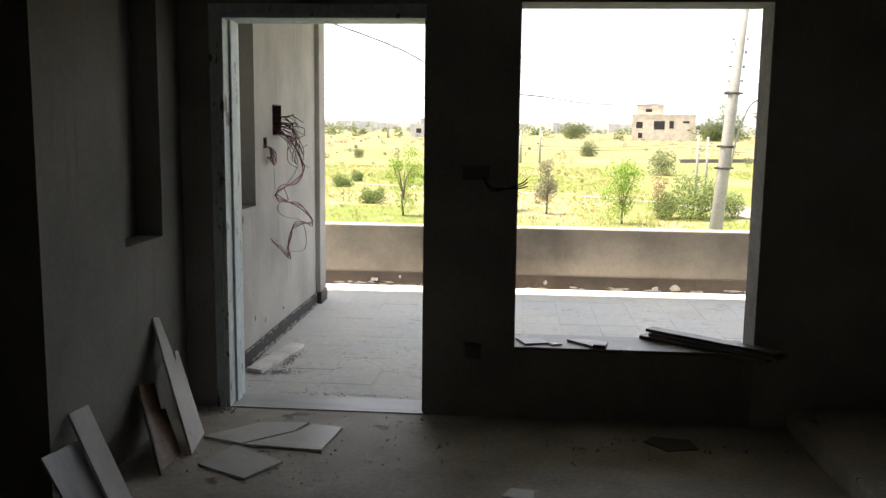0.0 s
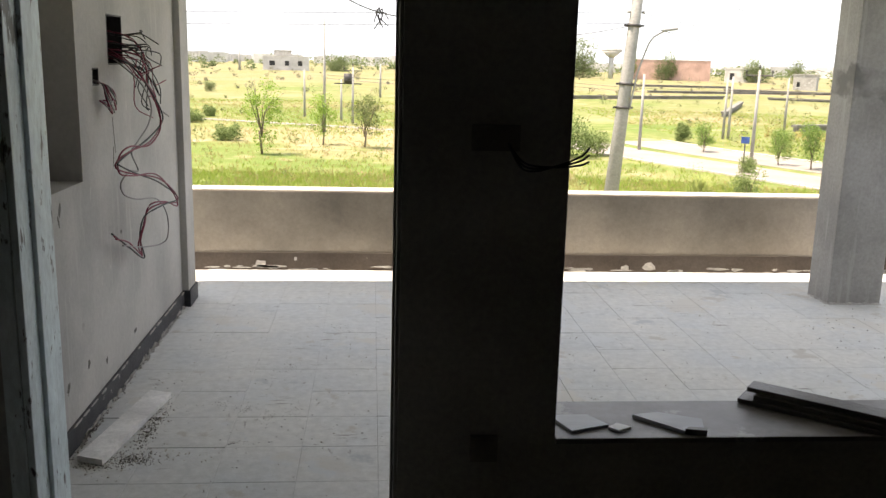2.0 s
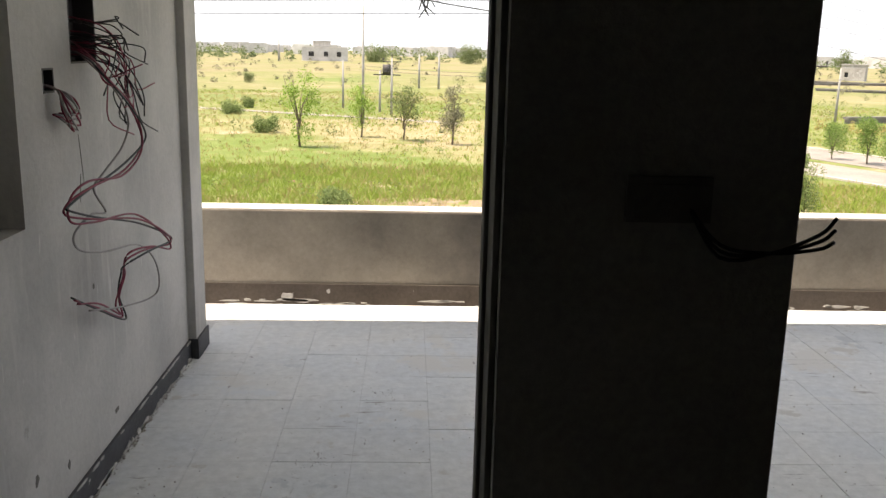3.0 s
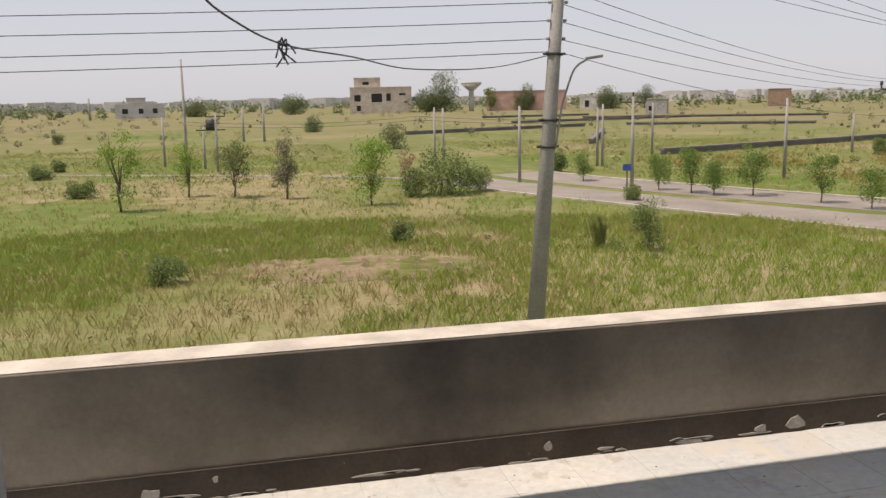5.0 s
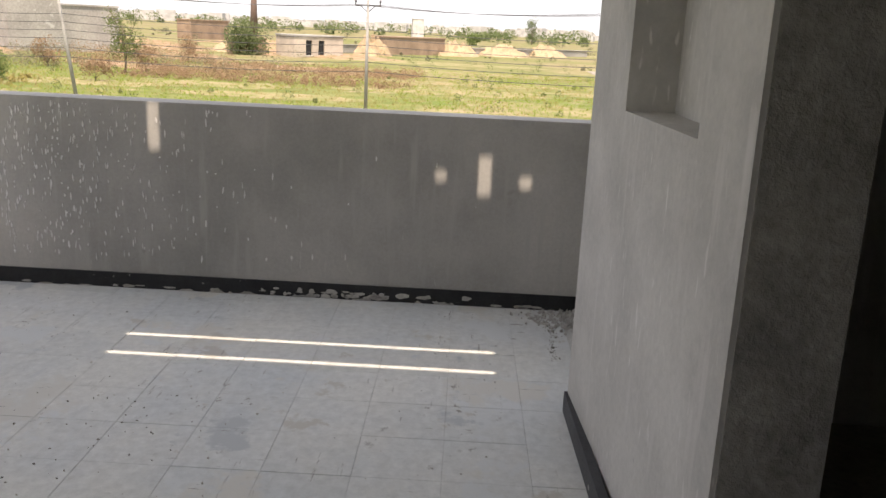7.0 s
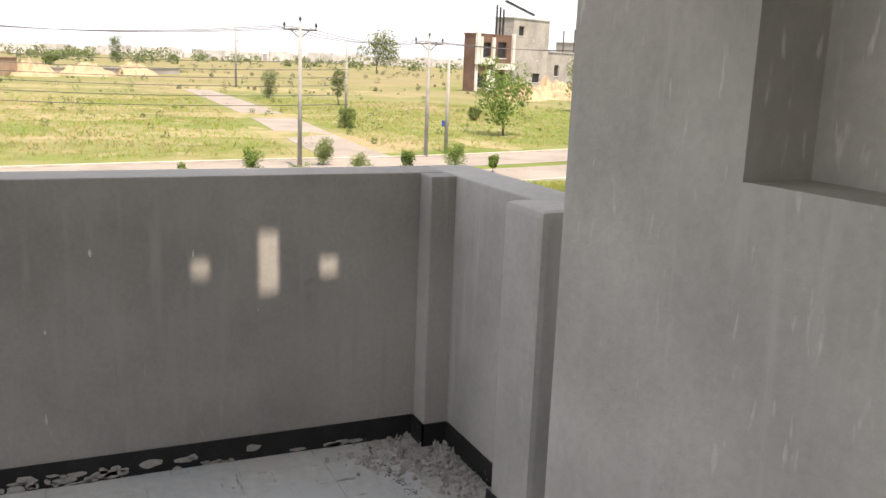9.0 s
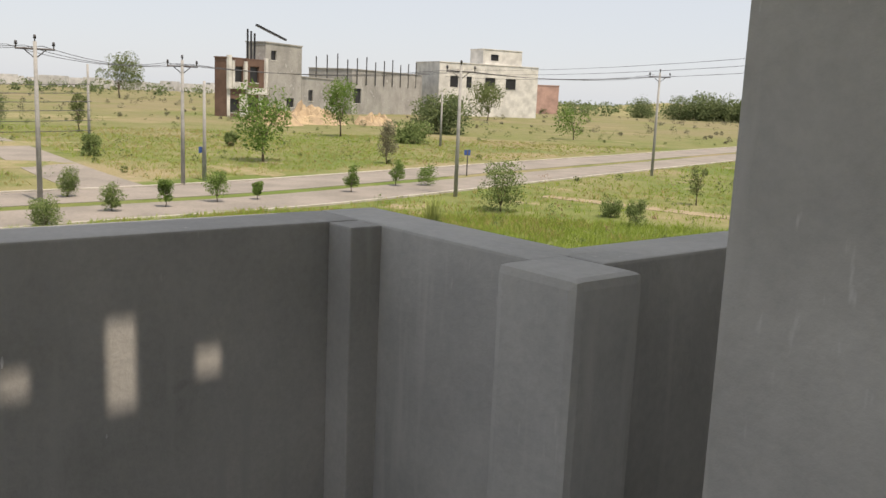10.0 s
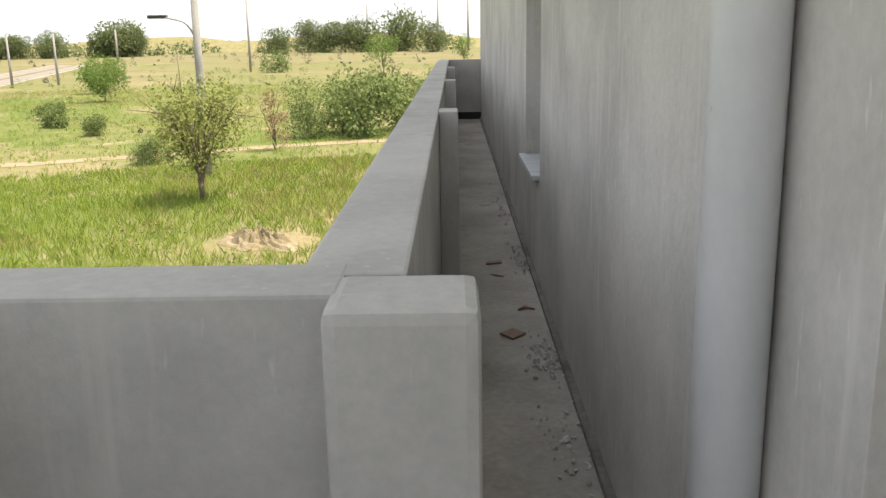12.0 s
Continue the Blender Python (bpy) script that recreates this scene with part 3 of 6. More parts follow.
def heap(name, x, y, rx, ry, h, material, label, category, kind="", turn=0.0, lumps=9):
    """An uneven mound with an irregular edge."""
    bm = bmesh.new()
    n, rings = 40, 9
    rows = []
    for r in range(rings + 1):
        u = r / rings
        row = []
        for k in range(n):
            a = 2 * math.pi * k / n
            e = 1 + 0.35 * noise.noise((math.cos(a) * 1.7 + x, math.sin(a) * 1.7 + y, 1))
            px, py = rx * u * e * math.cos(a), ry * u * e * math.sin(a)
            c, s = math.cos(turn), math.sin(turn)
            px, py = px * c - py * s, px * s + py * c
            z = h * max(0, 1 - u * u) * (0.8 + 0.8 * noise.noise((px * lumps / (rx + 0.1) + x, py * lumps / (rx + 0.1), 4)))
            row.append(bm.verts.new((x + px, y + py, GROUND + 0.015 + max(z, 0) * (u < 1))))
        rows.append(row)
    for a, b in zip(rows, rows[1:]):
        for k in range(n):
            bm.faces.new((a[k], a[(k + 1) % n], b[(k + 1) % n], b[k]))
    bmesh.ops.remove_doubles(bm, verts=bm.verts, dist=0.0005)
    return solid(name, bm, material, label, category, kind=kind)


for x, y, rx, ry in ( (-1.5, 49, 3.0, 1.0), (0.5, 50.5, 2.2, 0.7), (23, 26, 1.0, 5.5), (28, 12, 0.9, 4.5), (5.5, 63, 1.1, 3.2),
                     (30, -18.5, 0.7, 3.5), (53, -24, 3.5, 2.0), (60, -10, 2.5, 6), (85, 0, 3, 9), (62, 14, 2.5, 7), (70, 20, 3, 6), (74, 3, 4, 9), (66, 30, 3, 8), (78, -14, 3, 8), (92, 22, 5, 12), (105, 2, 5, 15), (112, 34, 6, 14), (130, 8, 6, 18), (135, -30, 7, 16), (165, 40, 9, 26), (190, 70, 10, 30), (215, -20, 9, 30)):
    px, py = far(x, y)
    heap("dirt_patch", px, py, rx * S, ry * S, 0.06, PATCH, "bare patch of dry earth in the field", "dirt", "structure")
heap("rubble_mound", *far(9.5, -20.5), 1.5, 0.75, 0.42, DIRT, "low heap of dry tan rubble in the grass", "rubble", turn=-0.6, lumps=14)
for x, y, rx, ry, h in ((160, -560, 190, 60, 8), (330, -520, 160, 70, 8), (60, -620, 120, 50, 9), (430, -380, 140, 70, 5)):
    heap("hill", x, y, rx, ry, h, PATCH, "low dry hill on the horizon", "hill", "structure", lumps=5)
EARTH = mat("reddish_earth", (0.25, 0.185, 0.125), 0.95, vary=(0.17, 0.145, 0.075), scale=1.2, fine=12, amount=0.8, bump=0.6, spots=((2.2, 0.62, (0.33, 0.27, 0.2)), (1.3, 0.52, (0.15, 0.16, 0.05))))
heap("dirt_patch", *far(4.9, 27.2), 4.6, 2.3, 0.3, EARTH, "brown heap of spread earth and debris", "dirt", "structure", turn=-0.15, lumps=16)
heap("dirt_patch", *far(1.6, 28.6), 3.0, 1.3, 0.15, EARTH, "brown spread earth in the grass", "dirt", "structure", lumps=14)
REDDISH = mat("brick_kiln_earth", (0.33, 0.225, 0.15), 0.95, vary=(0.2, 0.16, 0.085), scale=0.35, fine=5, amount=0.7, bump=0.5, spots=((0.8, 0.58, (0.16, 0.155, 0.065)), (1.6, 0.64, (0.42, 0.33, 0.25))))
for x, y, rx, ry, h, turn in ((133, 46, 20, 7, 0.7, 0.9), (158, 30, 18, 8, 0.9, 1.2), (172, 62, 26, 9, 1.0, 0.8), (112, 22, 14, 6, 0.3, 1.3), (205, 40, 24, 12, 1.2, 1.1), (126, 70, 16, 6, 0.5, 0.6), (104, 40, 11, 5, 0.25, 0.9)):
    heap("earth_patch", x, y, rx, ry, h, REDDISH, "spread of reddish brick-kiln earth and rubble", "dirt", "structure", turn=turn, lumps=15)
SAND = mat("yellow_sand", (0.42, 0.32, 0.20), 0.95, vary=(0.33, 0.25, 0.165), scale=0.5, fine=5, bump=0.3)
for x, y, r, h in ((151, 17, 5, 3.6), (118, -62, 6, 2.6), (124, -72, 8, 3.4), (121, -82, 5, 2.2), (172, 3, 7, 3), (186, -6, 9, 2.6), (200, -16, 8, 2.4), (140, 36, 7, 2.6)):
    heap("sand_mound", *far(x, y), r, r * 0.7, h, SAND, "mound of yellow building sand", "sand", lumps=6)


def grass(name, key, count, rmin, rmax, hmin, hmax, wid, seed, dry):
    """Tufts of thin blades, spread round the house."""
    rg = np.random.default_rng(seed)
    r = np.sqrt(rg.uniform(rmin ** 2, rmax ** 2, count))
    a = rg.uniform(radians(-100), radians(112), count)
    x, y = 2 + r * np.cos(a), 0.5 + r * np.sin(a)
    patch = np.array([noise.noise((u * 0.06, v * 0.06, 2.0)) + 0.5 * noise.noise((u * 0.4, v * 0.4, 7.0)) for u, v in zip(x, y)])
    patch += np.where((x < 12) & (y > 18), 0.1, np.where(x > 52, -0.05, np.where(y < -8, -0.36, -0.3)))
    keep = (patch > -0.24) if dry else (patch < 0.2)
    rx = np.interp(y, [p[1] for p in ROAD[::-1]], [p[0] for p in ROAD[::-1]])
    keep &= (x < rx - 3.0) | (x > rx + 11.5)
    keep &= ~((x > rx + 10) & (np.abs(y + 13.5 * S + (x - 52) * 0.06) < 3.4))
    keep &= (x > 6.6) | (y > 4.6)
    keep &= ~((np.hypot((x - far(5.5, 27.5)[0]) / 3.6, (y - far(5.5, 27.5)[1]) / 1.7) < 0.9) & (rg.random(count) < 0.8))
    keep &= np.hypot((x - far(9.5, -20.5)[0]) / 1.8, (y - far(9.5, -20.5)[1]) / 1.5) > 1
    x, y = x[keep], y[keep]
    n = len(x)
    nb = 5
    X, Y = np.repeat(x, nb) + rg.normal(0, 0.09, n * nb), np.repeat(y, nb) + rg.normal(0, 0.09, n * nb)
    h = rg.uniform(hmin, hmax, n * nb)
    t = rg.uniform(0, 2 * np.pi, n * nb)
    lean = rg.normal(0, 0.28, (2, n * nb)) * h
    w = wid * rg.uniform(0.6, 1.3, n * nb)
    v = np.empty((n * nb, 4, 3))
    v[:, 0] = np.stack([X - w * np.cos(t), Y - w * np.sin(t), np.full(n * nb, GROUND)], 1)
    v[:, 1] = np.stack([X + w * np.cos(t), Y + w * np.sin(t), np.full(n * nb, GROUND)], 1)
    v[:, 2] = np.stack([X + w * 0.6 * np.cos(t) + lean[0] * 0.4, Y + w * 0.6 * np.sin(t) + lean[1] * 0.4, GROUND + h * 0.6], 1)
    v[:, 3] = np.stack([X + lean[0], Y + lean[1], GROUND + h], 1)
    i = np.arange(n * nb)[:, None] * 4
    me = bpy.data.meshes.new(name)
    me.from_pydata(v.reshape(-1, 3).tolist(), [], (i + np.array([0, 1, 2, 3])).tolist())
    me.materials.append(LEAF[key])
    return tagged(new(name, me), "tall green field grass" if key == "grass" else "dry straw-coloured field grass", "grass", kind="stuff")


grass("grass", "grass", 72000, 13, 44, 0.10, 0.36, 0.009, 1, False)
grass("dry_grass", "straw", 40000, 13, 44, 0.10, 0.34, 0.007, 2, True)
grass("grass_beyond", "grass", 46000, 42, 125, 0.10, 0.26, 0.018, 3, False)
grass("dry_grass_beyond", "straw", 40000, 42, 125, 0.10, 0.26, 0.016, 4, True)


def leaves(rg, centres, radii, count, size):
    """Small leaf blades scattered in clumps."""
    k = rg.integers(0, len(centres), count)
    d = rg.normal(size=(count, 3))
    d /= np.linalg.norm(d, axis=1)[:, None]
    p = centres[k] + d * (radii[k] * rg.uniform(0.35, 1.0, count) ** 0.6)[:, None]
    u = rg.normal(size=(count, 3))
    u /= np.linalg.norm(u, axis=1)[:, None]
    w = np.cross(u, rg.normal(size=(count, 3)))
    w /= np.linalg.norm(w, axis=1)[:, None]
    s = size * rg.uniform(0.6, 1.3, count)[:, None]
    v = np.stack([p - u * s, p - w * s * 0.45, p + u * s, p + w * s * 0.45], 1)
    i = np.arange(count)[:, None] * 4
    return v.reshape(-1, 3), i + np.array([0, 1, 2, 3])


WORDS = {"young": ("young light-green tree in the field", "tree"), "round": ("small green roadside tree", "tree"), "bush": ("dense green bush in the grass", "bush"),
         "dark": ("dark green spreading tree far off", "tree"), "olive": ("thin open olive-green tree", "tree"), "grey": ("feathery grey-green conical tree", "tree"),
         "dry": ("dry brown leafless scrub", "shrub"), "willowy": ("drooping green tree in the field", "tree"),
         "bare": ("thin-leaved tree with bare forked branches", "tree"), "spiky": ("low spiky green palm shrub", "shrub")}
NAMES = {"bush": "bush", "dry": "dry_shrub", "spiky": "shrub"}
plant_count = [0]


def plant(kind, x, y, h, w):
    """A tree or bush at (x, y), h high and w wide."""
    plant_count[0] += 1
    rg = np.random.default_rng(100 + plant_count[0])
    r = math.hypot(x - 2, y)
    at = (x, y, GROUND)
    thing = empty(NAMES.get(kind, "tree"), at, *WORDS[kind])
    low = kind in ("bush", "dry", "spiky")
    bm = bmesh.new()
    th = h * (0.12 if low else 0.2 if kind in ("bare", "dark") else 0.3)
    tr = max((0.025 if kind == "bare" else 0.017) * h, 0.022)
    tips = []
    top = Vector((x + rg.normal(0, 0.03 * h), y + rg.normal(0, 0.03 * h), GROUND + th))
    bm_cyl(bm, (x, y, GROUND - 0.05), top, tr, tr * 0.7, 7)
    limbs = 13 if kind == "bare" else 6
    for k in range(limbs):
        a = 2 * math.pi * (k + rg.random() * 0.6) / limbs
        ro = w * 0.5 * rg.uniform(0.35, 0.8)
        zt = rg.uniform(0.55, 0.95) * h
        mid = top + Vector((math.cos(a) * ro * 0.45, math.sin(a) * ro * 0.45, (zt - th) * 0.55))
        tip = Vector((x + math.cos(a) * ro, y + math.sin(a) * ro, GROUND + zt))
        start = Vector((x, y, GROUND + th * rg.uniform(0.6, 1.0)))
        bm_cyl(bm, start, mid, tr * 0.5, tr * 0.32, 5)
        bm_cyl(bm, mid, tip, tr * 0.32, tr * 0.1, 5)
        tips.append(tip)
        for j in range(4 if kind == "bare" else 1):
            q = tip + Vector(rg.normal(0, 0.12 * w, 3).tolist())
            bm_cyl(bm, mid.lerp(tip, 0.3 + 0.15 * j), q, tr * 0.2, tr * 0.06, 4)
            tips.append(q)
    part("trunk", bm, BARK, thing)
    n = 2800 if r < 60 else 2600 if r < 130 else 1300
    n = int(n * {"bare": 2.2, "dry": 0.6, "olive": 0.75, "grey": 1.2, "bush": 1.25}.get(kind, 1.0))
    clumps = {"dark": 24, "grey": 22, "bare": 44}.get(kind, 20)
    c = np.zeros((clumps, 3))
    ang, rad = rg.uniform(0, 2 * np.pi, clumps), np.sqrt(rg.random(clumps)) * w * 0.36
    lo = {"bush": 0.12, "dry": 0.15, "grey": 0.15, "spiky": 0.2, "willowy": 0.22, "bare": 0.35, "young": 0.4, "dark": 0.1}.get(kind, 0.27)
    zz = rg.uniform(lo, 0.88, clumps)
    env = np.sqrt(np.clip(1 - ((zz - 0.5 * (lo + 0.9)) / 0.55) ** 2, 0.15, 1))
    if kind == "grey":
        env = np.clip(1.1 - zz, 0.25, 1)
    c[:, 0], c[:, 1], c[:, 2] = x + np.cos(ang) * rad * env, y + np.sin(ang) * rad * env, GROUND + zz * h
    if kind == "young":
        c[:4, 0], c[:4, 1] = x + rg.normal(0, 0.1 * w, 4), y + rg.normal(0, 0.1 * w, 4)
        c[:4, 2] = GROUND + rg.uniform(0.1, 0.4, 4) * h
    rr = rg.uniform(0.15, 0.27, clumps) * min(w, h * 1.6) * {"bare": 0.85, "olive": 0.85, "dry": 0.8, "dark": 1.25, "bush": 1.15}.get(kind, 1.0)
    size = min(max(0.026 * w, 0.042 if r < 70 else 0.0009 * r), 0.8)
    if kind == "bare":
        n, size = 5200, 0.075
    if kind == "olive" and r > 120:
        n, size = 3600, 0.02 * w
    if kind == "dark" and r > 120:
        n, size = 4200, 0.027 * w
    v, f = leaves(rg, c, rr, n, size)
    v[:, 2] = np.maximum(v[:, 2], GROUND + 0.02)
    me = bpy.data.meshes.new("crown")
    me.from_pydata(v.tolist(), [], f.tolist())
    me.materials.append(LEAF[kind])
    crown = new("crown", me)
    crown.parent = thing
    crown.matrix_parent_inverse = thing.matrix_world.inverted()
    return thing


def tuft(x, y, h, w):
    """A big clump of long arching blades."""
    rg = np.random.default_rng(int(abs(x * 7 + y * 13)))
    bm = bmesh.new()
    for k in range(220):
        a, s = rg.uniform(0, 2 * math.pi), rg.uniform(0.1, 1) * w / 2
        hh = h * rg.uniform(0.55, 1.0)
        p0 = Vector((x + rg.normal(0, 0.12), y + rg.normal(0, 0.12), GROUND))
        out = Vector((math.cos(a), math.sin(a), 0))
        side = Vector((-out.y, out.x, 0)) * 0.012
        p1, p2 = p0 + out * s * 0.35 + Vector((0, 0, hh * 0.75)), p0 + out * s + Vector((0, 0, hh * rg.uniform(0.75, 1)))
        bm.faces.new([bm.verts.new(q) for q in (p0 - side, p0 + side, p1 + side, p1 - side)])
        bm.faces.new([bm.verts.new(q) for q in (p1 - side, p1 + side, p2)])
    return solid("grass_clump", bm, LEAF["reed"], "large clump of tall arching grass", "grass")


def weeds(name, key, count, each, rmin, rmax, size, seed, label):
    """Low leafy weeds scattered over the field."""
    g = np.random.default_rng(seed)
    r, a = np.sqrt(g.uniform(rmin ** 2, rmax ** 2, count)), g.uniform(radians(-100), radians(112), count)
    x, y = 2 + r * np.cos(a), 0.5 + r * np.sin(a)
    rx = np.interp(y, [p[1] for p in ROAD[::-1]], [p[0] for p in ROAD[::-1]])
    ok = ((x < rx - 3.2) | (x > rx + 11.5)) & ((x > 7.5) | (y > 6))
    x, y = x[ok], y[ok]
    rad = g.uniform(0.12, 0.5, len(x)) * (1 + r[ok] / 200)
    c = np.stack([x, y, GROUND + rad * g.uniform(0.3, 0.9, len(x))], 1)
    v, f = leaves(g, c, rad, each * len(x), size)
    v[:, 2] = np.maximum(v[:, 2], GROUND + 0.01)
    me = bpy.data.meshes.new(name)
    me.from_pydata(v.tolist(), [], f.tolist())
    me.materials.append(LEAF[key])
    tagged(new(name, me), label, "weeds", kind="stuff")


weeds("weeds", "bush", 420, 60, 18, 60, 0.045, 31, "low leafy green weeds in the grass")
weeds("weeds_beyond", "olive", 900, 60, 60, 190, 0.085, 32, "scattered green shrubs across the plain")
weeds("weeds_far", "grey", 900, 55, 150, 420, 0.2, 33, "scattered dark shrubs far across the plain")
weeds("dry_weeds", "dry", 260, 30, 22, 110, 0.06, 34, "dry brown weeds in the field")


def scrub(name, key, count, each, x0, x1, y0, y1, size, seed, label, tall=1.0):
    """A ragged belt of leafless scrub."""
    g = np.random.default_rng(seed)
    x, y = g.uniform(x0, x1, count), g.uniform(y0, y1, count)
    ok = np.array([noise.noise((u * 0.09, v * 0.09, seed)) > -0.08 for u, v in zip(x, y)])
    x, y = x[ok], y[ok]
    rad = g.uniform(0.3, 0.75, len(x)) * tall
    c = np.stack([x, y, GROUND + rad * g.uniform(0.4, 1.0, len(x))], 1)
    v, f = leaves(g, c, rad, each * len(x), size)
    v[:, 2] = np.maximum(v[:, 2], GROUND + 0.01)
    me = bpy.data.meshes.new(name)
    me.from_pydata(v.tolist(), [], f.tolist())
    me.materials.append(LEAF[key])
    tagged(new(name, me), label, "scrub", kind="stuff")


scrub("dry_scrub", "dry", 1000, 60, 84, 112, 6, 34, 0.075, 51, "belt of dry brown leafless scrub in the field")
scrub("grey_scrub", "grey", 260, 60, 92, 122, 22, 62, 0.09, 52, "grey-green scrub around the block wall", 1.9)
scrub("dry_scrub_tall", "dry", 130, 90, 98, 122, 26, 52, 0.09, 53, "tall dry brown scrub before the block wall", 2.2)

scrub("dry_bank_grass", "straw", 900, 45, 36, 78, 36, 76, 0.10, 54, "golden dry grass on the bank beyond the road", 0.6)
tuft(*far(13.0, 28.6), 2.0, 2.6)
tuft(*far(27.0, -18.0), 2.2, 2.2)
plant("young", -5.6, 53.0, 4.9, 2.6)
plant("young", -2.2, 59.7, 4.0, 2.1)
plant("olive", 0.7, 57.9, 3.9, 2.9)
plant("grey", 3.9, 56.0, 4.4, 2.2)
plant("young", 8.4, 50.7, 4.0, 2.9)
plant("bush", 13.9, 54.5, 2.6, 3.8)
plant("bush", 11.9, 54.0, 1.7, 2.6)
plant("bush", 16.2, 55.5, 1.5, 2.2)
plant("dry", 11.2, 54.8, 3.2, 1.8)
plant("dark", 20.1, 108.3, 2.7, 4.2)
plant("bush", 23.1, 47.2, 1.0, 1.2)
plant("bush", 16.4, 31.6, 2.3, 1.5)
plant("bush", -1.7, 30.8, 0.9, 1.6)
plant("bush", 7.5, 36.7, 0.9, 1.1)
plant("bush", -9.2, 62.0, 1.0, 2.6)
plant("dark", -54.1, 223.7, 7.3, 7.4)
plant("dark", -15.0, 419.7, 6.7, 12.1)
plant("dark", 29.4, 419.0, 9.6, 12.1)
plant("dark", 99.1, 408.3, 18.0, 14.8)
plant("dark", 91.7, 410.1, 12.4, 14.8)
plant("round", 119.6, 402.9, 10.9, 8.1)
plant("dark", 135.1, 398.0, 11.9, 12.1)
plant("dark", 171.6, 383.7, 9.3, 13.5)
plant("dark", 185.9, 377.0, 11.4, 8.6)
plant("bush", -14.9, 87.4, 0.9, 1.4)
plant("bush", -14.8, 78.9, 1.1, 2.6)
plant("dark", -25.8, 149.3, 1.6, 2.1)
plant("dark", 16.4, 176.4, 2.7, 4.0)
plant("round", 25.0, 59.3, 2.3, 1.9)
plant("round", 28.6, 47.7, 2.5, 2.2)
plant("round", 28.0, 49.3, 2.9, 2.2)
plant("round", 30.5, 46.6, 3.0, 2.3)
plant("round", 27.0, 51.6, 2.2, 1.7)
plant("round", 31.7, 42.0, 2.7, 1.9)
plant("round", 32.4, 38.9, 2.2, 1.9)
plant("round", 29.6, 57.2, 2.0, 1.5)
plant("dark", 50.9, 44.7, 4.3, 2.3)
plant("dry", 53.1, 44.4, 2.6, 2.6)
plant("dark", 67.8, 41.7, 2.7, 1.8)
plant("bush", 90.2, 88.8, 2.7, 4.8)
plant("bush", 84.8, 88.3, 1.9, 3.1)
plant("bush", 99.6, 80.4, 2.7, 4.9)
plant("bush", 60.3, 72.1, 1.5, 1.8)
plant("bush", 26.3, 67.3, 1.5, 1.4)
plant("dark", 72.1, 42.6, 5.1, 3.2)
plant("bush", 73.7, 39.4, 2.4, 3.2)
plant("dry", 77.2, 32.6, 2.1, 3.2)
plant("olive", 89.6, 34.8, 6.5, 4.6)
plant("dry", 94.8, 45.0, 3.0, 4.0)
plant("dry", 90.6, 33.0, 2.9, 3.7)
plant("dark", 148.8, 37.3, 5.6, 7.3)
plant("dry", 115.6, 36.6, 3.6, 3.8)
plant("dark", 420.2, -28.2, 12.8, 6.7)
plant("bush", 325.1, -0.8, 4.0, 5.8)
plant("bush", 43.1, -4.0, 1.1, 0.6)
plant("round", 43.2, -7.2, 1.7, 1.1)
plant("bush", 40.3, -8.7, 1.2, 1.5)
plant("spiky", 43.9, -12.6, 1.4, 1.2)
plant("round", 44.4, -15.3, 1.4, 0.9)
plant("dark", 124.4, -26.7, 3.8, 2.8)
plant("olive", 109.5, -32.0, 4.7, 2.5)
plant("bush", 75.0, -21.9, 1.7, 1.8)
plant("olive", 344.6, -121.4, 17.0, 19.0)
plant("bush", 49.6, -12.4, 1.5, 1.2)
plant("round", 45.3, -18.4, 1.7, 1.5)
plant("round", 45.6, -20.8, 1.0, 0.7)
plant("willowy", 68.0, -33.2, 6.6, 5.6)
plant("round", 103.0, -63.5, 7.4, 6.2)
plant("round", 46.9, -27.6, 1.7, 1.1)
plant("grey", 64.2, -42.8, 3.8, 2.4)
plant("round", 49.1, -32.5, 1.8, 1.3)
plant("round", 48.7, -34.8, 1.3, 1.6)
plant("dark", 112.0, -88.0, 5.4, 10.5)
plant("bush", 85.1, -38.9, 1.4, 1.3)
plant("bush", 90.0, -65.0, 2.6, 6.5)
plant("bush", 37.0, -30.3, 2.8, 2.5)
plant("round", 97.6, -103.3, 5.3, 7.0)
plant("olive", 184.0, -164.4, 9.8, 12.5)
plant("bush", 34.0, -49.8, 1.3, 2.5)
plant("olive", 34.5, -44.1, 2.6, 1.3)
plant("bush", 30.5, -33.2, 1.3, 1.1)
plant("bush", 33.0, -34.4, 1.1, 1.3)
plant("olive", 22.7, -25.7, 1.1, 1.6)
plant("round", 46.8, -105.2, 4.3, 5.5)
plant("bush", 37.0, -69.0, 1.3, 3.0)
for k in range(7):
    plant("dark", 262.0 - 14 * k, -333.0 - 8.5 * k, 8.0 + (k * 37 % 5) * 0.7, 13.0 + (k * 29 % 7))
plant("dark", 240.1, -346.2, 10.5, 21.6)
plant("dark", 225.7, -355.5, 10.7, 24.2)
plant("dark", 202.2, -369.1, 11.2, 21.6)
plant("dark", 150.9, -392.2, 12.8, 25.6)
plant("bare", 14.4, -30.9, 4.7, 4.1)
plant("round", 40.7, -89.5, 4.2, 5.3)
plant("bush", 33.8, -61.7, 1.2, 3.3)
plant("bush", 28.4, -55.7, 1.2, 2.2)
plant("bush", 19.9, -41.7, 1.4, 2.2)
plant("dry", 14.7, -46.4, 3.5, 1.9)
plant("bush", 13.8, -52.4, 3.5, 3.5)
plant("bush", 10.6, -53.9, 4.1, 5.9)
plant("bush", 7.6, -56.5, 4.0, 4.6)
plant("bush", 12.2, -55.6, 3.2, 3.4)
plant("bush", 5.0, -60.0, 3.6, 4.4)
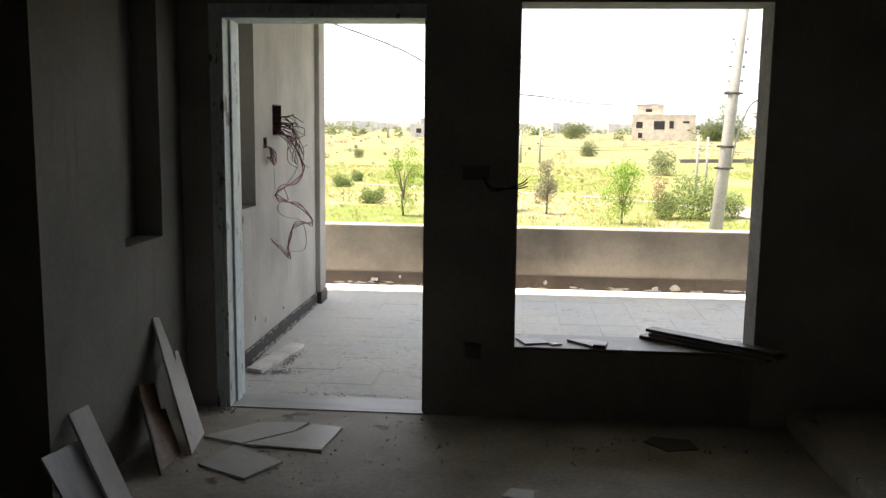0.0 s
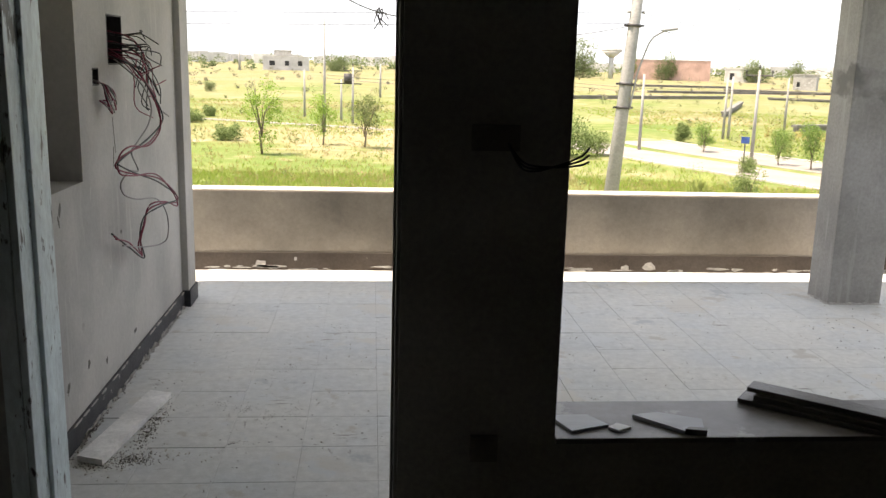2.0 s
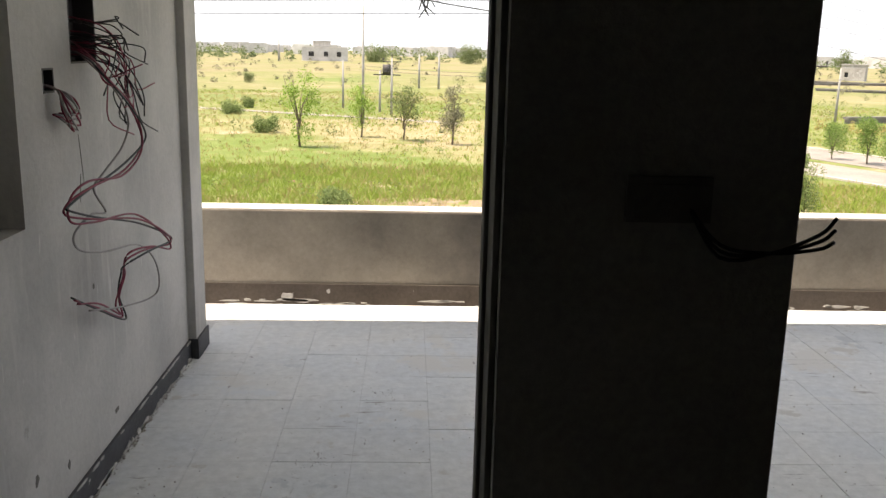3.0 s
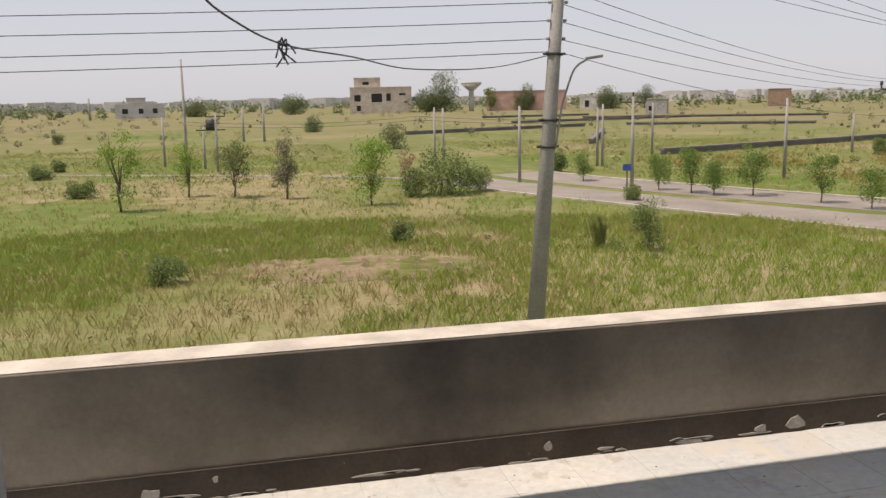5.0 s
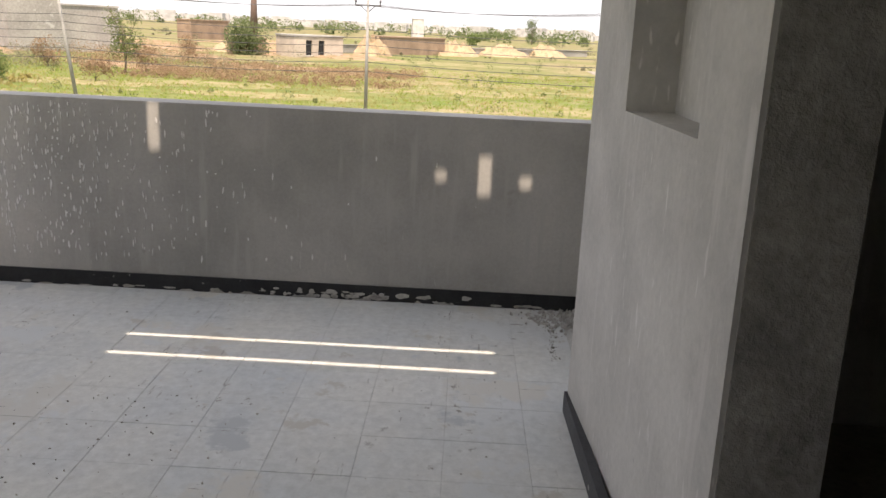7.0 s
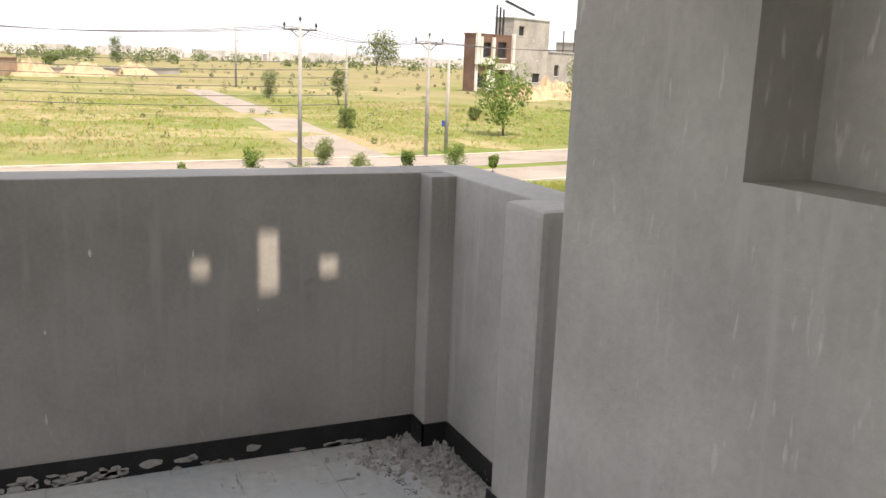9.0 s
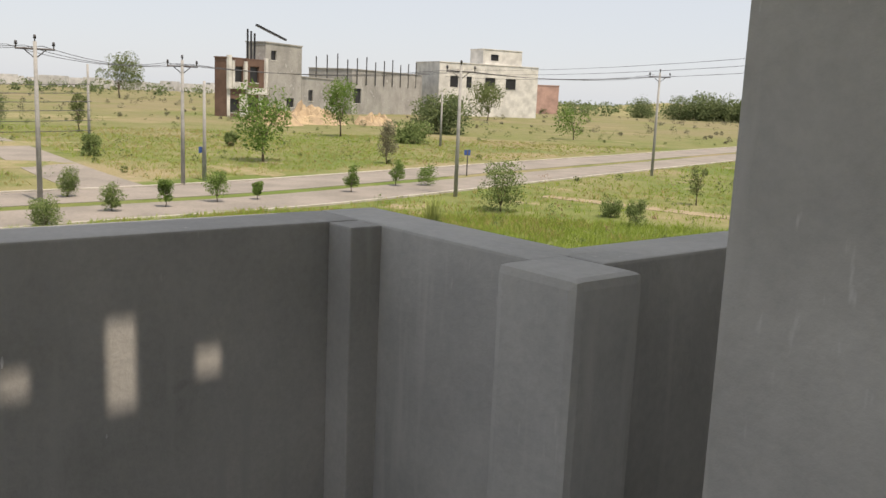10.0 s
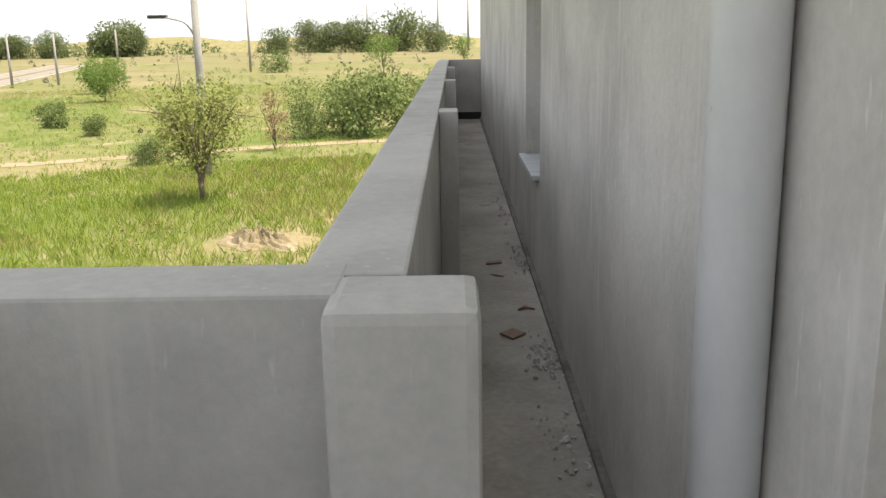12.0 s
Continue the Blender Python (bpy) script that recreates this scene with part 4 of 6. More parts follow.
plant("bush", 24.0, -62.0, 1.4, 2.6)
plant("bush", 26.5, -66.0, 1.3, 2.4)
plant("round", 16.2, -141.3, 7.0, 6.9)
plant("bush", 38.6, -167.1, 3.9, 7.7)
plant("dark", 70.7, -334.7, 9.2, 13.2)
plant("dark", 64.0, -414.6, 12.2, 16.7)
plant("dark", 47.2, -416.6, 13.7, 20.2)
plant("dark", 30.3, -417.9, 16.7, 26.9)
plant("dark", 13.7, -381.9, 12.1, 14.8)
plant("dark", 152.4, -392.0, 11.6, 28.3)
plant("dark", 144.7, -394.8, 9.6, 12.1)
plant("dark", 187.5, -377.0, 9.8, 12.1)
plant("round", 2.6, -206.4, 6.6, 6.0)
plant("dark", 71.4, -413.4, 14.5, 14.8)
plant("dark", 54.8, -415.8, 15.3, 13.5)


def pole(kind, x, y, h, base=0.13, lean=0.0, arm=0.85):
    """A tapered concrete pole; kind c has a crossarm with insulators, l a lamp arm."""
    words = {"a": "plain grey concrete utility pole", "c": "grey concrete power pole with a crossarm", "l": "concrete street light pole with a lamp arm"}
    thing = empty("utility_pole" if kind != "l" else "street_lamp", (x, y, GROUND), words[kind], "pole", "utility poles over the field")
    s = max(1.0, math.hypot(x, y) / 90)
    bm = bmesh.new()
    bm_cyl(bm, (x, y, GROUND - 0.3), (x, y + lean, GROUND + h), base * s, base * 0.62 * s, 10)
    part("shaft", bm, POLE_C, thing)
    if kind == "c":
        d = Vector((-y, x, 0)).normalized()
        z = GROUND + h - 0.35
        bm = bmesh.new()
        c = Vector((x, y + lean, z))
        bm_cyl(bm, c - d * arm, c + d * arm, 0.05, 0.05, 6)
        bm_cyl(bm, c - d * 0.5, c - Vector((0, 0, 0.45)), 0.025, 0.025, 5)
        bm_cyl(bm, c + d * 0.5, c - Vector((0, 0, 0.45)), 0.025, 0.025, 5)
        part("crossarm", bm, IRON, thing)
        for o in (0.05 - arm, 0.0, arm - 0.05):
            bm = bmesh.new()
            q = c + d * o + Vector((0, 0, 0.05 if o else 0.35))
            bm_cyl(bm, q, q + Vector((0, 0, 0.12)), 0.03, 0.03, 6)
            bm_cyl(bm, q + Vector((0, 0, 0.12)), q + Vector((0, 0, 0.3)), 0.075, 0.05, 8)
            part("insulator", bm, IRON, thing)
    if kind == "l":
        bm = bmesh.new()
        bm_tube(bm, spline([(x, y, GROUND + h * 0.62), (x + 0.5, y - 0.2, GROUND + h * 0.7), (x + 1.5, y - 0.5, GROUND + h * 0.73)], 5), 0.035)
        part("lamp_arm", bm, POLE_C, thing)
        bm = bmesh.new()
        bm_box(bm, x + 1.4, x + 2.2, y - 0.75, y - 0.45, GROUND + h * 0.725, GROUND + h * 0.74)
        part("lamp_head", bm, IRON, thing)
    return thing


pole("a", -2.7, 71.1, 9.3)
pole("a", 17.4, 73.5, 5.3)
pole("a", 18.7, 75.8, 5.2)
pole("a", 20.5, 60.1, 5.4)
pole("c", 26.3, 54.1, 5.9)
pole("a", 31.6, 71.1, 5.3)
pole("a", 42.2, 83.0, 5.2)
pole("a", -5.7, 89.7, 4.8)
pole("a", -1.8, 85.0, 4.0)
pole("c", -0.6, 81.1, 5.2)
pole("a", 2.5, 141.0, 5.3)
pole("a", 5.6, 140.1, 5.7)
pole("a", -55.1, 386.4, 8.8)
pole("c", 29.1, 33.5, 6.4)
pole("a", 38.7, 55.6, 5.6)
pole("a", 31.3, 71.5, 5.0)
pole("a", 60.5, 76.4, 3.8)
pole("a", 63.4, 71.1, 5.5)
pole("a", 68.8, 64.2, 4.8)
pole("c", 48.2, -10.7, 7.5)
pole("c", 53.2, -20.0, 7.2)
pole("a", 55.5, -22.4, 6.1)
pole("a", 75.6, -22.0, 7.1)
pole("l", 161.5, -29.4, 10.9)
pole("c", 43.2, -32.5, 7.6)
pole("a", 84.5, -65.4, 6.3)
pole("c", 49.5, -59.6, 8.5)
pole("a", 44.3, -172.4, 13.9)
pole("a", 71.2, -132.2, 7.0)
pole("a", 63.1, -129.7, 7.4)
pole("a", 117.1, -298.7, 10.3)
pole("a", 11.8, -418.7, 23.9)
pole("a", -2.1, -418.6, 23.7)
pole("a", 44.3, -416.9, 21.1)
pole("l", 15.95, -37.2, 9.4, 0.22)
pole("c", *far(51, 22.7), 7.9, lean=1.1, arm=1.5)
pole("c", *far(52.9, 6.6), 7.4)


def near_pole():
    """The leaning pole close to the balcony, with a street lamp and clamps."""
    thing = empty("street_lamp", (6.05, 15.9, GROUND), "leaning grey concrete pole with a street lamp and iron clamps", "pole")
    a, b = Vector((6.05, 15.9, GROUND - 0.3)), Vector((6.91, 15.9, 7.2))
    bm = bmesh.new()
    bm_cyl(bm, a, b, 0.185, 0.075, 20)
    part("shaft", bm, POLE_C, thing)

    def on(z):
        return a.lerp(b, (z - a.z) / (b.z - a.z))
    for z in (2.36, 1.17, 0.68):
        bm = bmesh.new()
        bm_cyl(bm, on(z - 0.025), on(z + 0.025), 0.155, 0.155, 20)
        bm_box(bm, on(z).x - 0.21, on(z).x - 0.14, 15.87, 15.93, z - 0.02, z + 0.02)
        bm_box(bm, on(z).x + 0.14, on(z).x + 0.21, 15.87, 15.93, z - 0.02, z + 0.02)
        part("clamp", bm, IRON, thing, "dark iron clamp")
    bm = bmesh.new()
    bm_tube(bm, spline([on(0.65) + Vector((0.12, -0.1, 0)), on(1.3) + Vector((0.17, -0.1, 0)), (6.78, 15.8, 1.75), (6.93, 15.8, 2.1), (7.17, 15.8, 2.26)], 6), 0.02, 8)
    part("lamp_arm", bm, POLE_C, thing, "bent iron lamp arm")
    bm = bmesh.new()
    bm_box(bm, -0.16, 0.16, -0.05, 0.05, -0.025, 0.03, pose(7.3, 15.8, 2.29, 0, -8, 0))
    worn(bm, 0.015)
    part("lamp_head", bm, POLE_C, thing, "grey lamp head")
    for z in (3.55, 3.27, 2.95, 2.63):
        bm = bmesh.new()
        p = on(z) + Vector((0.13, -0.02, 0))
        bm_cyl(bm, p, p + Vector((0.05, 0, 0)), 0.028, 0.028, 8)
        part("insulator", bm, POLE_C, thing, "small spool insulator")
        bm = bmesh.new()
        bm_cyl(bm, p + Vector((-0.26, 0, 0)), p + Vector((-0.31, 0, 0)), 0.028, 0.028, 8)
        part("insulator", bm, POLE_C, thing, "small spool insulator")


near_pole()


def cable(a, b, sag, r, label="thin sagging overhead power cable", mid=None):
    a, b = Vector(a), Vector(b)
    pts = [a.lerp(b, i / 14) - Vector((0, 0, sag * 4 * (i / 14) * (1 - i / 14))) for i in range(15)] if mid is None else spline([a, *mid, b], 6)
    bm = bmesh.new()
    bm_tube(bm, pts, r, 5)
    solid("overhead_cable", bm, WIRE, label, "cable", "overhead power cables")


PR = far(25.3, 29.1)
for z, zr, zl in ((3.55, 2.0, 3.25), (3.27, 1.9, 2.95), (2.95, 1.75, 2.66), (2.63, 1.6, 2.3), (2.4, 0.5, 2.05)):
    cable((6.6, 15.88, z), (PR[0] + 0.3, PR[1], zr), 0.35, 0.0075)
    cable((6.5, 15.88, z), (-24, 16.5, zl + 0.2), 0.25, 0.0075)
for k in range(3):
    cable((11.5 + 0.9 * k, 20.1 - 0.4 * k, 4.3), (48, 37.5, 2.9 - 0.35 * k), 0.5, 0.009)
cable((6.45, 15.75, 2.34), (-1.6, 3.6, 3.02), 0, 0.009, "drooping tangled service cable to the house",
      mid=[(4.7, 13.6, 2.05), (3.2, 12.4, 2.0), (2.1, 10.2, 2.06), (1.25, 8.6, 2.1), (0.75, 7.3, 2.24), (0.2, 5.6, 2.5)])
bm = bmesh.new()
for k in range(7):
    a = k * 0.9
    bm_tube(bm, spline([(1.25, 8.6, 2.1), (1.25 + 0.05 * math.cos(a), 8.6, 2.1 + 0.06 * math.sin(a)), (1.27 + 0.09 * math.cos(a * 1.7), 8.6, 2.02 - 0.02 * k)], 4), 0.008, 5)
solid("cable_knot", bm, WIRE, "knotted loose end on the service cable", "cable")
line = [(*far(25.3, 29.1), 1.7), (*far(51, 23.2), 2.9), (*far(52.9, 6.6), 2.7), (48.4, -10.3, 2.9), (53.3, -19.8, 2.6), (43.2, -32.4, 2.9), (49.3, -59.4, 3.9)]
for a, b in zip(line, line[1:]):
    for o in (-0.8, 0.0, 0.8):
        cable((a[0], a[1] + o, a[2]), (b[0], b[1] + o, b[2]), 0.45, 0.014)
a, b = (*far(51, 23.2), 0), (*far(52.9, 6.6), 0)
for z in (1.2, 0.7, 0.2, -0.3, -0.9, -1.5):
    cable((a[0], a[1] + 14, z + 0.1), (a[0], a[1], z), 0.2, 0.02)
    cable((a[0], a[1], z), (b[0], b[1], z - 0.1), 0.25, 0.02)
    cable((b[0], b[1], z - 0.1), (b[0] - 3, b[1] - 24, z), 0.25, 0.02)
for z in (-0.1, 0.2):
    cable((16.0, 73, z), (-3.0, 82, z - 0.2), 0.4, 0.014)
    cable((16.0, 73, z), (36.0, 70, z - 0.2), 0.4, 0.014)

for z in (4.7, 4.3, 3.9):
    cable((15.95, -37.2, z), (80, -62, z - 0.3), 0.6, 0.015)
    cable((15.95, -37.2, z), (-25, -60, z + 0.4), 0.6, 0.015)

# road sign and transformer
SIGN_BLUE = mat("sign_blue", (0.05, 0.1, 0.3), 0.5, scale=6, fine=30)
for sx, sy, turn in ((*far(20.6, 42.6), -25), (53.5, -42.4, 70), (57.5, -23.2, 80)):
    thing = empty("road_sign", (sx, sy, GROUND), "small blue road sign on a thin post", "sign", "road signs")
    bm = bmesh.new()
    bm_cyl(bm, (sx, sy, GROUND - 0.1), (sx, sy, GROUND + 1.95), 0.04, 0.04, 8)
    part("post", bm, IRON, thing)
    bm = bmesh.new()
    bm_box(bm, -0.24, 0.24, -0.015, 0.015, -0.2, 0.2, pose(sx, sy, GROUND + 1.75, 0, 0, turn) @ Matrix.Translation((0, -0.06, 0)))
    part("panel", bm, SIGN_BLUE, thing, "blue panel")
tx, ty = -1.1, 83.5
thing = empty("transformer", (tx, ty, -0.35), "dark pole-mounted transformer between two poles", "transformer")
bm = bmesh.new()
bm_cyl(bm, (tx, ty, -0.75), (tx, ty, 0.15), 0.42, 0.42, 14)
part("tank", bm, IRON, thing)
bm = bmesh.new()
bm_box(bm, tx - 1.3, tx + 1.3, ty - 0.1, ty + 0.1, -0.85, -0.75)
part("beam", bm, IRON, thing)

# buildings ------------------------------------------------------------------
CREAM = mat("cream_render", (0.60, 0.52, 0.44), 0.9, scale=0.4, fine=5, amount=0.3, bump=0)
WHITE = mat("white_render", (0.68, 0.66, 0.62), 0.9, scale=0.4, fine=5, amount=0.3, bump=0)
GREYB = mat("grey_block", (0.40, 0.385, 0.36), 0.95, scale=0.3, fine=4, amount=0.6, bump=0, spots=((0.6, 0.6, (0.46, 0.45, 0.43)),))
PLOT = mat("weathered_plot_wall", (0.2, 0.19, 0.175), 0.95, scale=0.3, fine=4, amount=0.6, bump=0)
BRICKM = mat("brick_red", (0.36, 0.26, 0.19), 0.95, scale=0.5, fine=5, amount=0.5, bump=0)
BROWN = mat("brown_cladding", (0.17, 0.105, 0.08), 0.7, scale=0.5, fine=6, amount=0.3, bump=0)
PINK = mat("pink_render", (0.55, 0.36, 0.30), 0.9, scale=0.3, fine=4, bump=0)
DARK = mat("dark_opening", (0.03, 0.03, 0.033), 0.4, scale=2, fine=20, bump=0)
# pale grey holds the haze over distant buildings in its base colour
FARGREY = mat("haze_pale_render", (0.58, 0.565, 0.55), 0.95, scale=0.2, fine=2, bump=0)


def building(name, p, q, depth, h, material, label, windows=(), roof=None, category="house"):
    """A block whose front runs from p to q; windows are (u0, u1, z0, z1) in metres along the front."""
    p, q = Vector((*p, GROUND)), Vector((*q, GROUND))
    u = (q - p).normalized()
    back = Vector((-u.y, u.x, 0))
    if back.dot(p - Vector((2, 0, GROUND))) < 0:
        back = -back
    L = (q - p).length
    m = Matrix(
        ((u.x, back.x, 0, p.x), (u.y, back.y, 0, p.y), (0, 0, 1, GROUND), (0, 0, 0, 1)))
    thing = empty(name, (p.x, p.y, GROUND), label, category)
    bm = bmesh.new()
    xs = sorted({0, L, *[w[0] for w in windows], *[w[1] for w in windows]})
    zs = sorted({0, h, *[w[2] for w in windows], *[w[3] for w in windows]})
    for xa, xb in zip(xs, xs[1:]):
        for za, zb in zip(zs, zs[1:]):
            if not any(w[0] <= xa and xb <= w[1] and w[2] <= za and zb <= w[3] for w in windows):
                bm_box(bm, xa, xb, 0, 0.4, za, zb, m)
    bmesh.ops.remove_doubles(bm, verts=bm.verts, dist=0.001)
    part("front_wall", bm, material, thing)
    bm = bmesh.new()
    bm_box(bm, 0, L, 0.45, depth, 0, h - 0.01, m)
    part("body", bm, material, thing)
    bm = bmesh.new()
    bm_box(bm, -0.15, L + 0.15, -0.15, depth + 0.15, h, h + 0.25, m)
    part("roof", bm, roof or material, thing)
    for w in windows:
        bm = bmesh.new()
        bm_box(bm, w[0], w[1], 0.3, 0.36, w[2], w[3], m)
        win = part("window", bm, DARK, thing, "dark window opening")
        bm = bmesh.new()
        bm_box(bm, w[0] - 0.1, w[1] + 0.1, -0.08, 0.1, w[2] - 0.15, w[2], m)
        ob = part("sill", bm, WHITE, win)
    return thing, m, L


building("house", (55.3, 416.5), (83.6, 411.4), 14, 11.8, CREAM, "two-storey cream house on the rise", [(2, 5, 5.5, 8.5), (10, 15, 5, 9), (17, 19, 5.5, 9), (23, 26, 8, 9), (3, 5, 1, 3.5)])
building("house", (57.5, 417.5), (69.5, 415.3), 8, 16.2, CREAM, "cream upper floor of the house behind", [(4, 7, 13, 14.5)])
building("house", (-49, 417), (-28, 419), 10, 6.2, FARGREY, "low grey modern house far off", [(3, 5.5, 2, 4.2), (10, 12, 2, 4.2), (16, 18, 2, 4.2)], WHITE)
building("house", (-44, 419), (-36, 420), 6, 8.8, GREYB, "grey upper block of the modern house")
building("warehouse", (118, 403.5), (153, 391.5), 12, 9.0, PINK, "long low pink walled building", roof=WHITE)
building("house", (159, 389), (172, 384), 8, 6.0, WHITE, "low white house far off", [(2, 4, 1, 4)])
building("house", (128.7, 260.6), (134.2, 257), 6, 4.6, GREYB, "small grey block hut", [(1, 2, 1, 2.5)])
building("house", (223.6, 246.9), (226, 236), 7, 7.5, WHITE, "unfinished white house in the field", [(2, 4, 4, 6)])
building("house", (226, 236), (230, 229), 8, 6.8, GREYB, "grey unfinished house with a red door", [(1, 6, 0.5, 2.5)], BRICKM)
building("house", (295, 300), (305, 290), 8, 6.6, WHITE, "low white house far off")
building("house", (232, 351), (240, 346), 8, 7.5, BRICKM, "brick house far off")
building("house", (196, 167), (198, 160), 5, 3.8, BRICKM, "small brick hut with a dark opening", [(1, 6, 1.6, 3.0)])
building("wall_block", (124.1, 64.1), (128.9, 58.8), 6, 8.0, GREYB, "tall blank grey block wall", category="building")
building("wall_block", (128.9, 58.8), (134.5, 52.8), 6, 6.4, GREYB, "lower blank grey block wall", category="building")
building("hut", (147.7, 29.2), (153.9, 22.1), 6, 3.4, CREAM, "small pale brick hut with an open front", [(2.2, 3.4, 0.4, 2.8), (4.6, 5.8, 0.4, 2.8)], GREYB)
building("brick_stack", (184, 18), (196, 6), 4, 3.4, BRICKM, "long stack of red bricks", category="bricks")
building("brick_stack", (228.7, 71.2), (240, 64.5), 5, 4.7, BRICKM, "stack of bricks far off", category="bricks")
building("brick_stack", (150, 40), (153, 35), 3, 2.6, BRICKM, "stack of bricks by the sand", category="bricks")
building("boundary_wall", (184, 26), (244, -31), 0.8, 1.4, GREYB, "low pale concrete boundary wall", category="wall")
building("house", (420, 27), (421, 22), 5, 9, WHITE, "white tower house far off")
# the unfinished houses across the road
th, m, L = building("house", (169.8, -79.9), (175.5, -91.6), 3, 11.6, BROWN, "brown and white modern house with a grey tower", [(2.2, 5.2, 7.0, 10.0), (7.6, 10.6, 7.0, 10.2), (1.0, 4.0, 0.8, 3.6), (7, 10.5, 1.0, 4.0)])
for nm, b, mt in (("lower_panel", (0, 0.95, -0.1, -0.02, 0, 5.5), WHITE), ("lower_panel", (4.05, 6.95, -0.1, -0.02, 0, 4.55), WHITE), ("lower_panel", (10.55, 12.35, -0.1, -0.02, 0, 4.55), WHITE), ("side_fin", (-0.1, 0.9, -0.6, -0.02, 5.55, 12.2), WHITE),
                  ("window_surround", (1.2, 6.2, -0.5, -0.02, 5.6, 6.8), WHITE), ("window_surround", (1.2, 2.0, -0.5, -0.02, 6.8, 11.2), WHITE), ("window_surround", (5.4, 6.2, -0.5, -0.02, 6.8, 11.2), WHITE),
                  ("ledge", (6.2, 13.2, -0.7, -0.02, 4.6, 5.9), WHITE), ("side_fin", (12.4, 13.2, -0.6, -0.02, 6.0, 12.2), WHITE), ("cladding", (6.25, 7.5, -0.12, -0.02, 6.0, 11.55), BROWN), ("cladding", (10.7, 12.35, -0.12, -0.02, 6.0, 11.55), BROWN),
                  ("cladding", (7.52, 10.68, -0.12, -0.02, 10.35, 11.55), BROWN), ("cladding", (2.05, 5.35, -0.12, -0.02, 10.15, 11.55), BROWN)):
    bm = bmesh.new()
    bm_box(bm, *b, m)
    part(nm, bm, mt, th)
bm = bmesh.new()
for x in (8.2, 9.4, 10.6):
    bm_box(bm, x, x + 0.25, 1, 1.3, 11.8, 18.0 - (x - 8) * 0.3, m)
bm_box(bm, 8, 19, 0.9, 1.4, 16.6, 17.0, m @ pose(0, 0, 4.2, 0, 12, 0))
part("roof_frame", bm, DARK, th, "black steel roof frame")
building("house", (175.5, -91.6), (181.6, -104.1), 5, 15.5, GREYB, "bare grey block stair tower", [(2, 4, 12, 14), (8, 11, 2, 4)])
building("house", (181.8, -104.3), (196.5, -124), 14, 8.8, GREYB, "grey unfinished house shell", [(4, 7, 3.5, 6), (18, 22, 2, 4.5)])
building("house", (206.5, -134.6), (224.0, -172.5), 14, 12.0, GREYB, "long blank grey wall of an unfinished house", [(1, 5, 3, 7)])
bm = bmesh.new()
for k in range(12):
    x, y = 198 + 2.2 * k, -118 - 4.6 * k
    bm_cyl(bm, (x, y, GROUND + 8), (x, y, GROUND + 14.5 + (k % 3) * 0.6), 0.16, 0.16, 5)
solid("rebar_columns", bm, IRON, "row of bare column bars on the roof", "steel bars", kind="stuff")
building("house", (221.3, -177.2), (214.5, -214.3), 16, 16.5, WHITE, "white two-storey house with a roof room", [(4, 7, 9, 12.5), (10, 12, 9, 12.5), (17, 21, 9, 12.5), (25, 29, 9, 12.5), (4, 9, 2, 5)])
building("house", (219.1, -193.3), (216.4, -208.2), 8, 21.4, WHITE, "white roof room of the house", [(3, 6, 18, 20)])
building("wall_block", (305.8, -291), (290, -306), 8, 13, PINK, "low brick works far off", category="building")
building("boundary_wall", (43, 82), (93, 100), 0.4, 0.42, PLOT, "low grey boundary wall in the field", category="wall")
building("boundary_wall", (45, 105), (62, 140), 0.4, 0.45, PLOT, "low grey foundation wall in the field", category="wall")
building("boundary_wall", (30, 150), (70, 168), 0.4, 0.4, PLOT, "low grey plot wall in the field", category="wall")
building("boundary_wall", (65, 200), (120, 215), 0.4, 0.3, PLOT, "low plot wall in the field", category="wall")
building("boundary_wall", (75, 260), (110, 262), 0.6, 0.4, PLOT, "low plot wall in the field", category="wall")
building("boundary_wall", (80, 170), (110, 150), 0.6, 0.3, PLOT, "low plot wall in the field", category="wall")
building("boundary_wall", (95, 230), (150, 200), 0.6, 0.35, PLOT, "low plot wall in the field", category="wall")


def chimney():
    bm = bmesh.new()
    bm_cyl(bm, (293, 70.5, GROUND), (293, 70.5, GROUND + 16.8), 1.35, 0.75, 14)
    bm_cyl(bm, (293, 70.5, GROUND + 16.2), (293, 70.5, GROUND + 16.9), 0.95, 0.95, 14)
    solid("chimney", bm, mat("sooty_brick", (0.17, 0.12, 0.10), 0.95, scale=0.5, fine=5, bump=0), "tall tapered brick kiln chimney", "chimney")


chimney()
bm = bmesh.new()
bm_cyl(bm, (112, 409, GROUND), (112, 409, GROUND + 9.5), 1.2, 1.2, 10)
bm_cyl(bm, (112, 409, GROUND + 9.5), (112, 409, GROUND + 12.5), 1.2, 5.0, 14)
bm_cyl(bm, (112, 409, GROUND + 12.5), (112, 409, GROUND + 13.6), 5.0, 5.0, 14)
solid("water_tower", bm, FARGREY, "funnel-shaped concrete water tower", "tower")

# the far town and far woods, too small to count
rg = np.random.default_rng(9)
bm = bmesh.new()
for k in range(900):
    r, a = rg.uniform(800, 1700), rg.uniform(radians(-38), radians(118))
    x, y = r * math.cos(a), r * math.sin(a)
    w, h = rg.uniform(4, 12), rg.uniform(4, 10)
    bm_box(bm, -w, w, -6, 6, 0, h, pose(x, y, GROUND, 0, 0, math.degrees(a) + 90 + rg.uniform(-25, 25)))
solid("far_town", bm, FARGREY, "far town of low houses, paled for haze", "town", kind="stuff")
n = 1700
r, a = rg.uniform(420, 1300, n), np.where(rg.random(n) < 0.4, rg.uniform(radians(-90), radians(-40), n), rg.uniform(radians(-40), radians(118), n))
cr = rg.uniform(2.0, 6.5, n)
cz = np.stack([r * np.cos(a), r * np.sin(a), GROUND + cr * 0.55], 1)
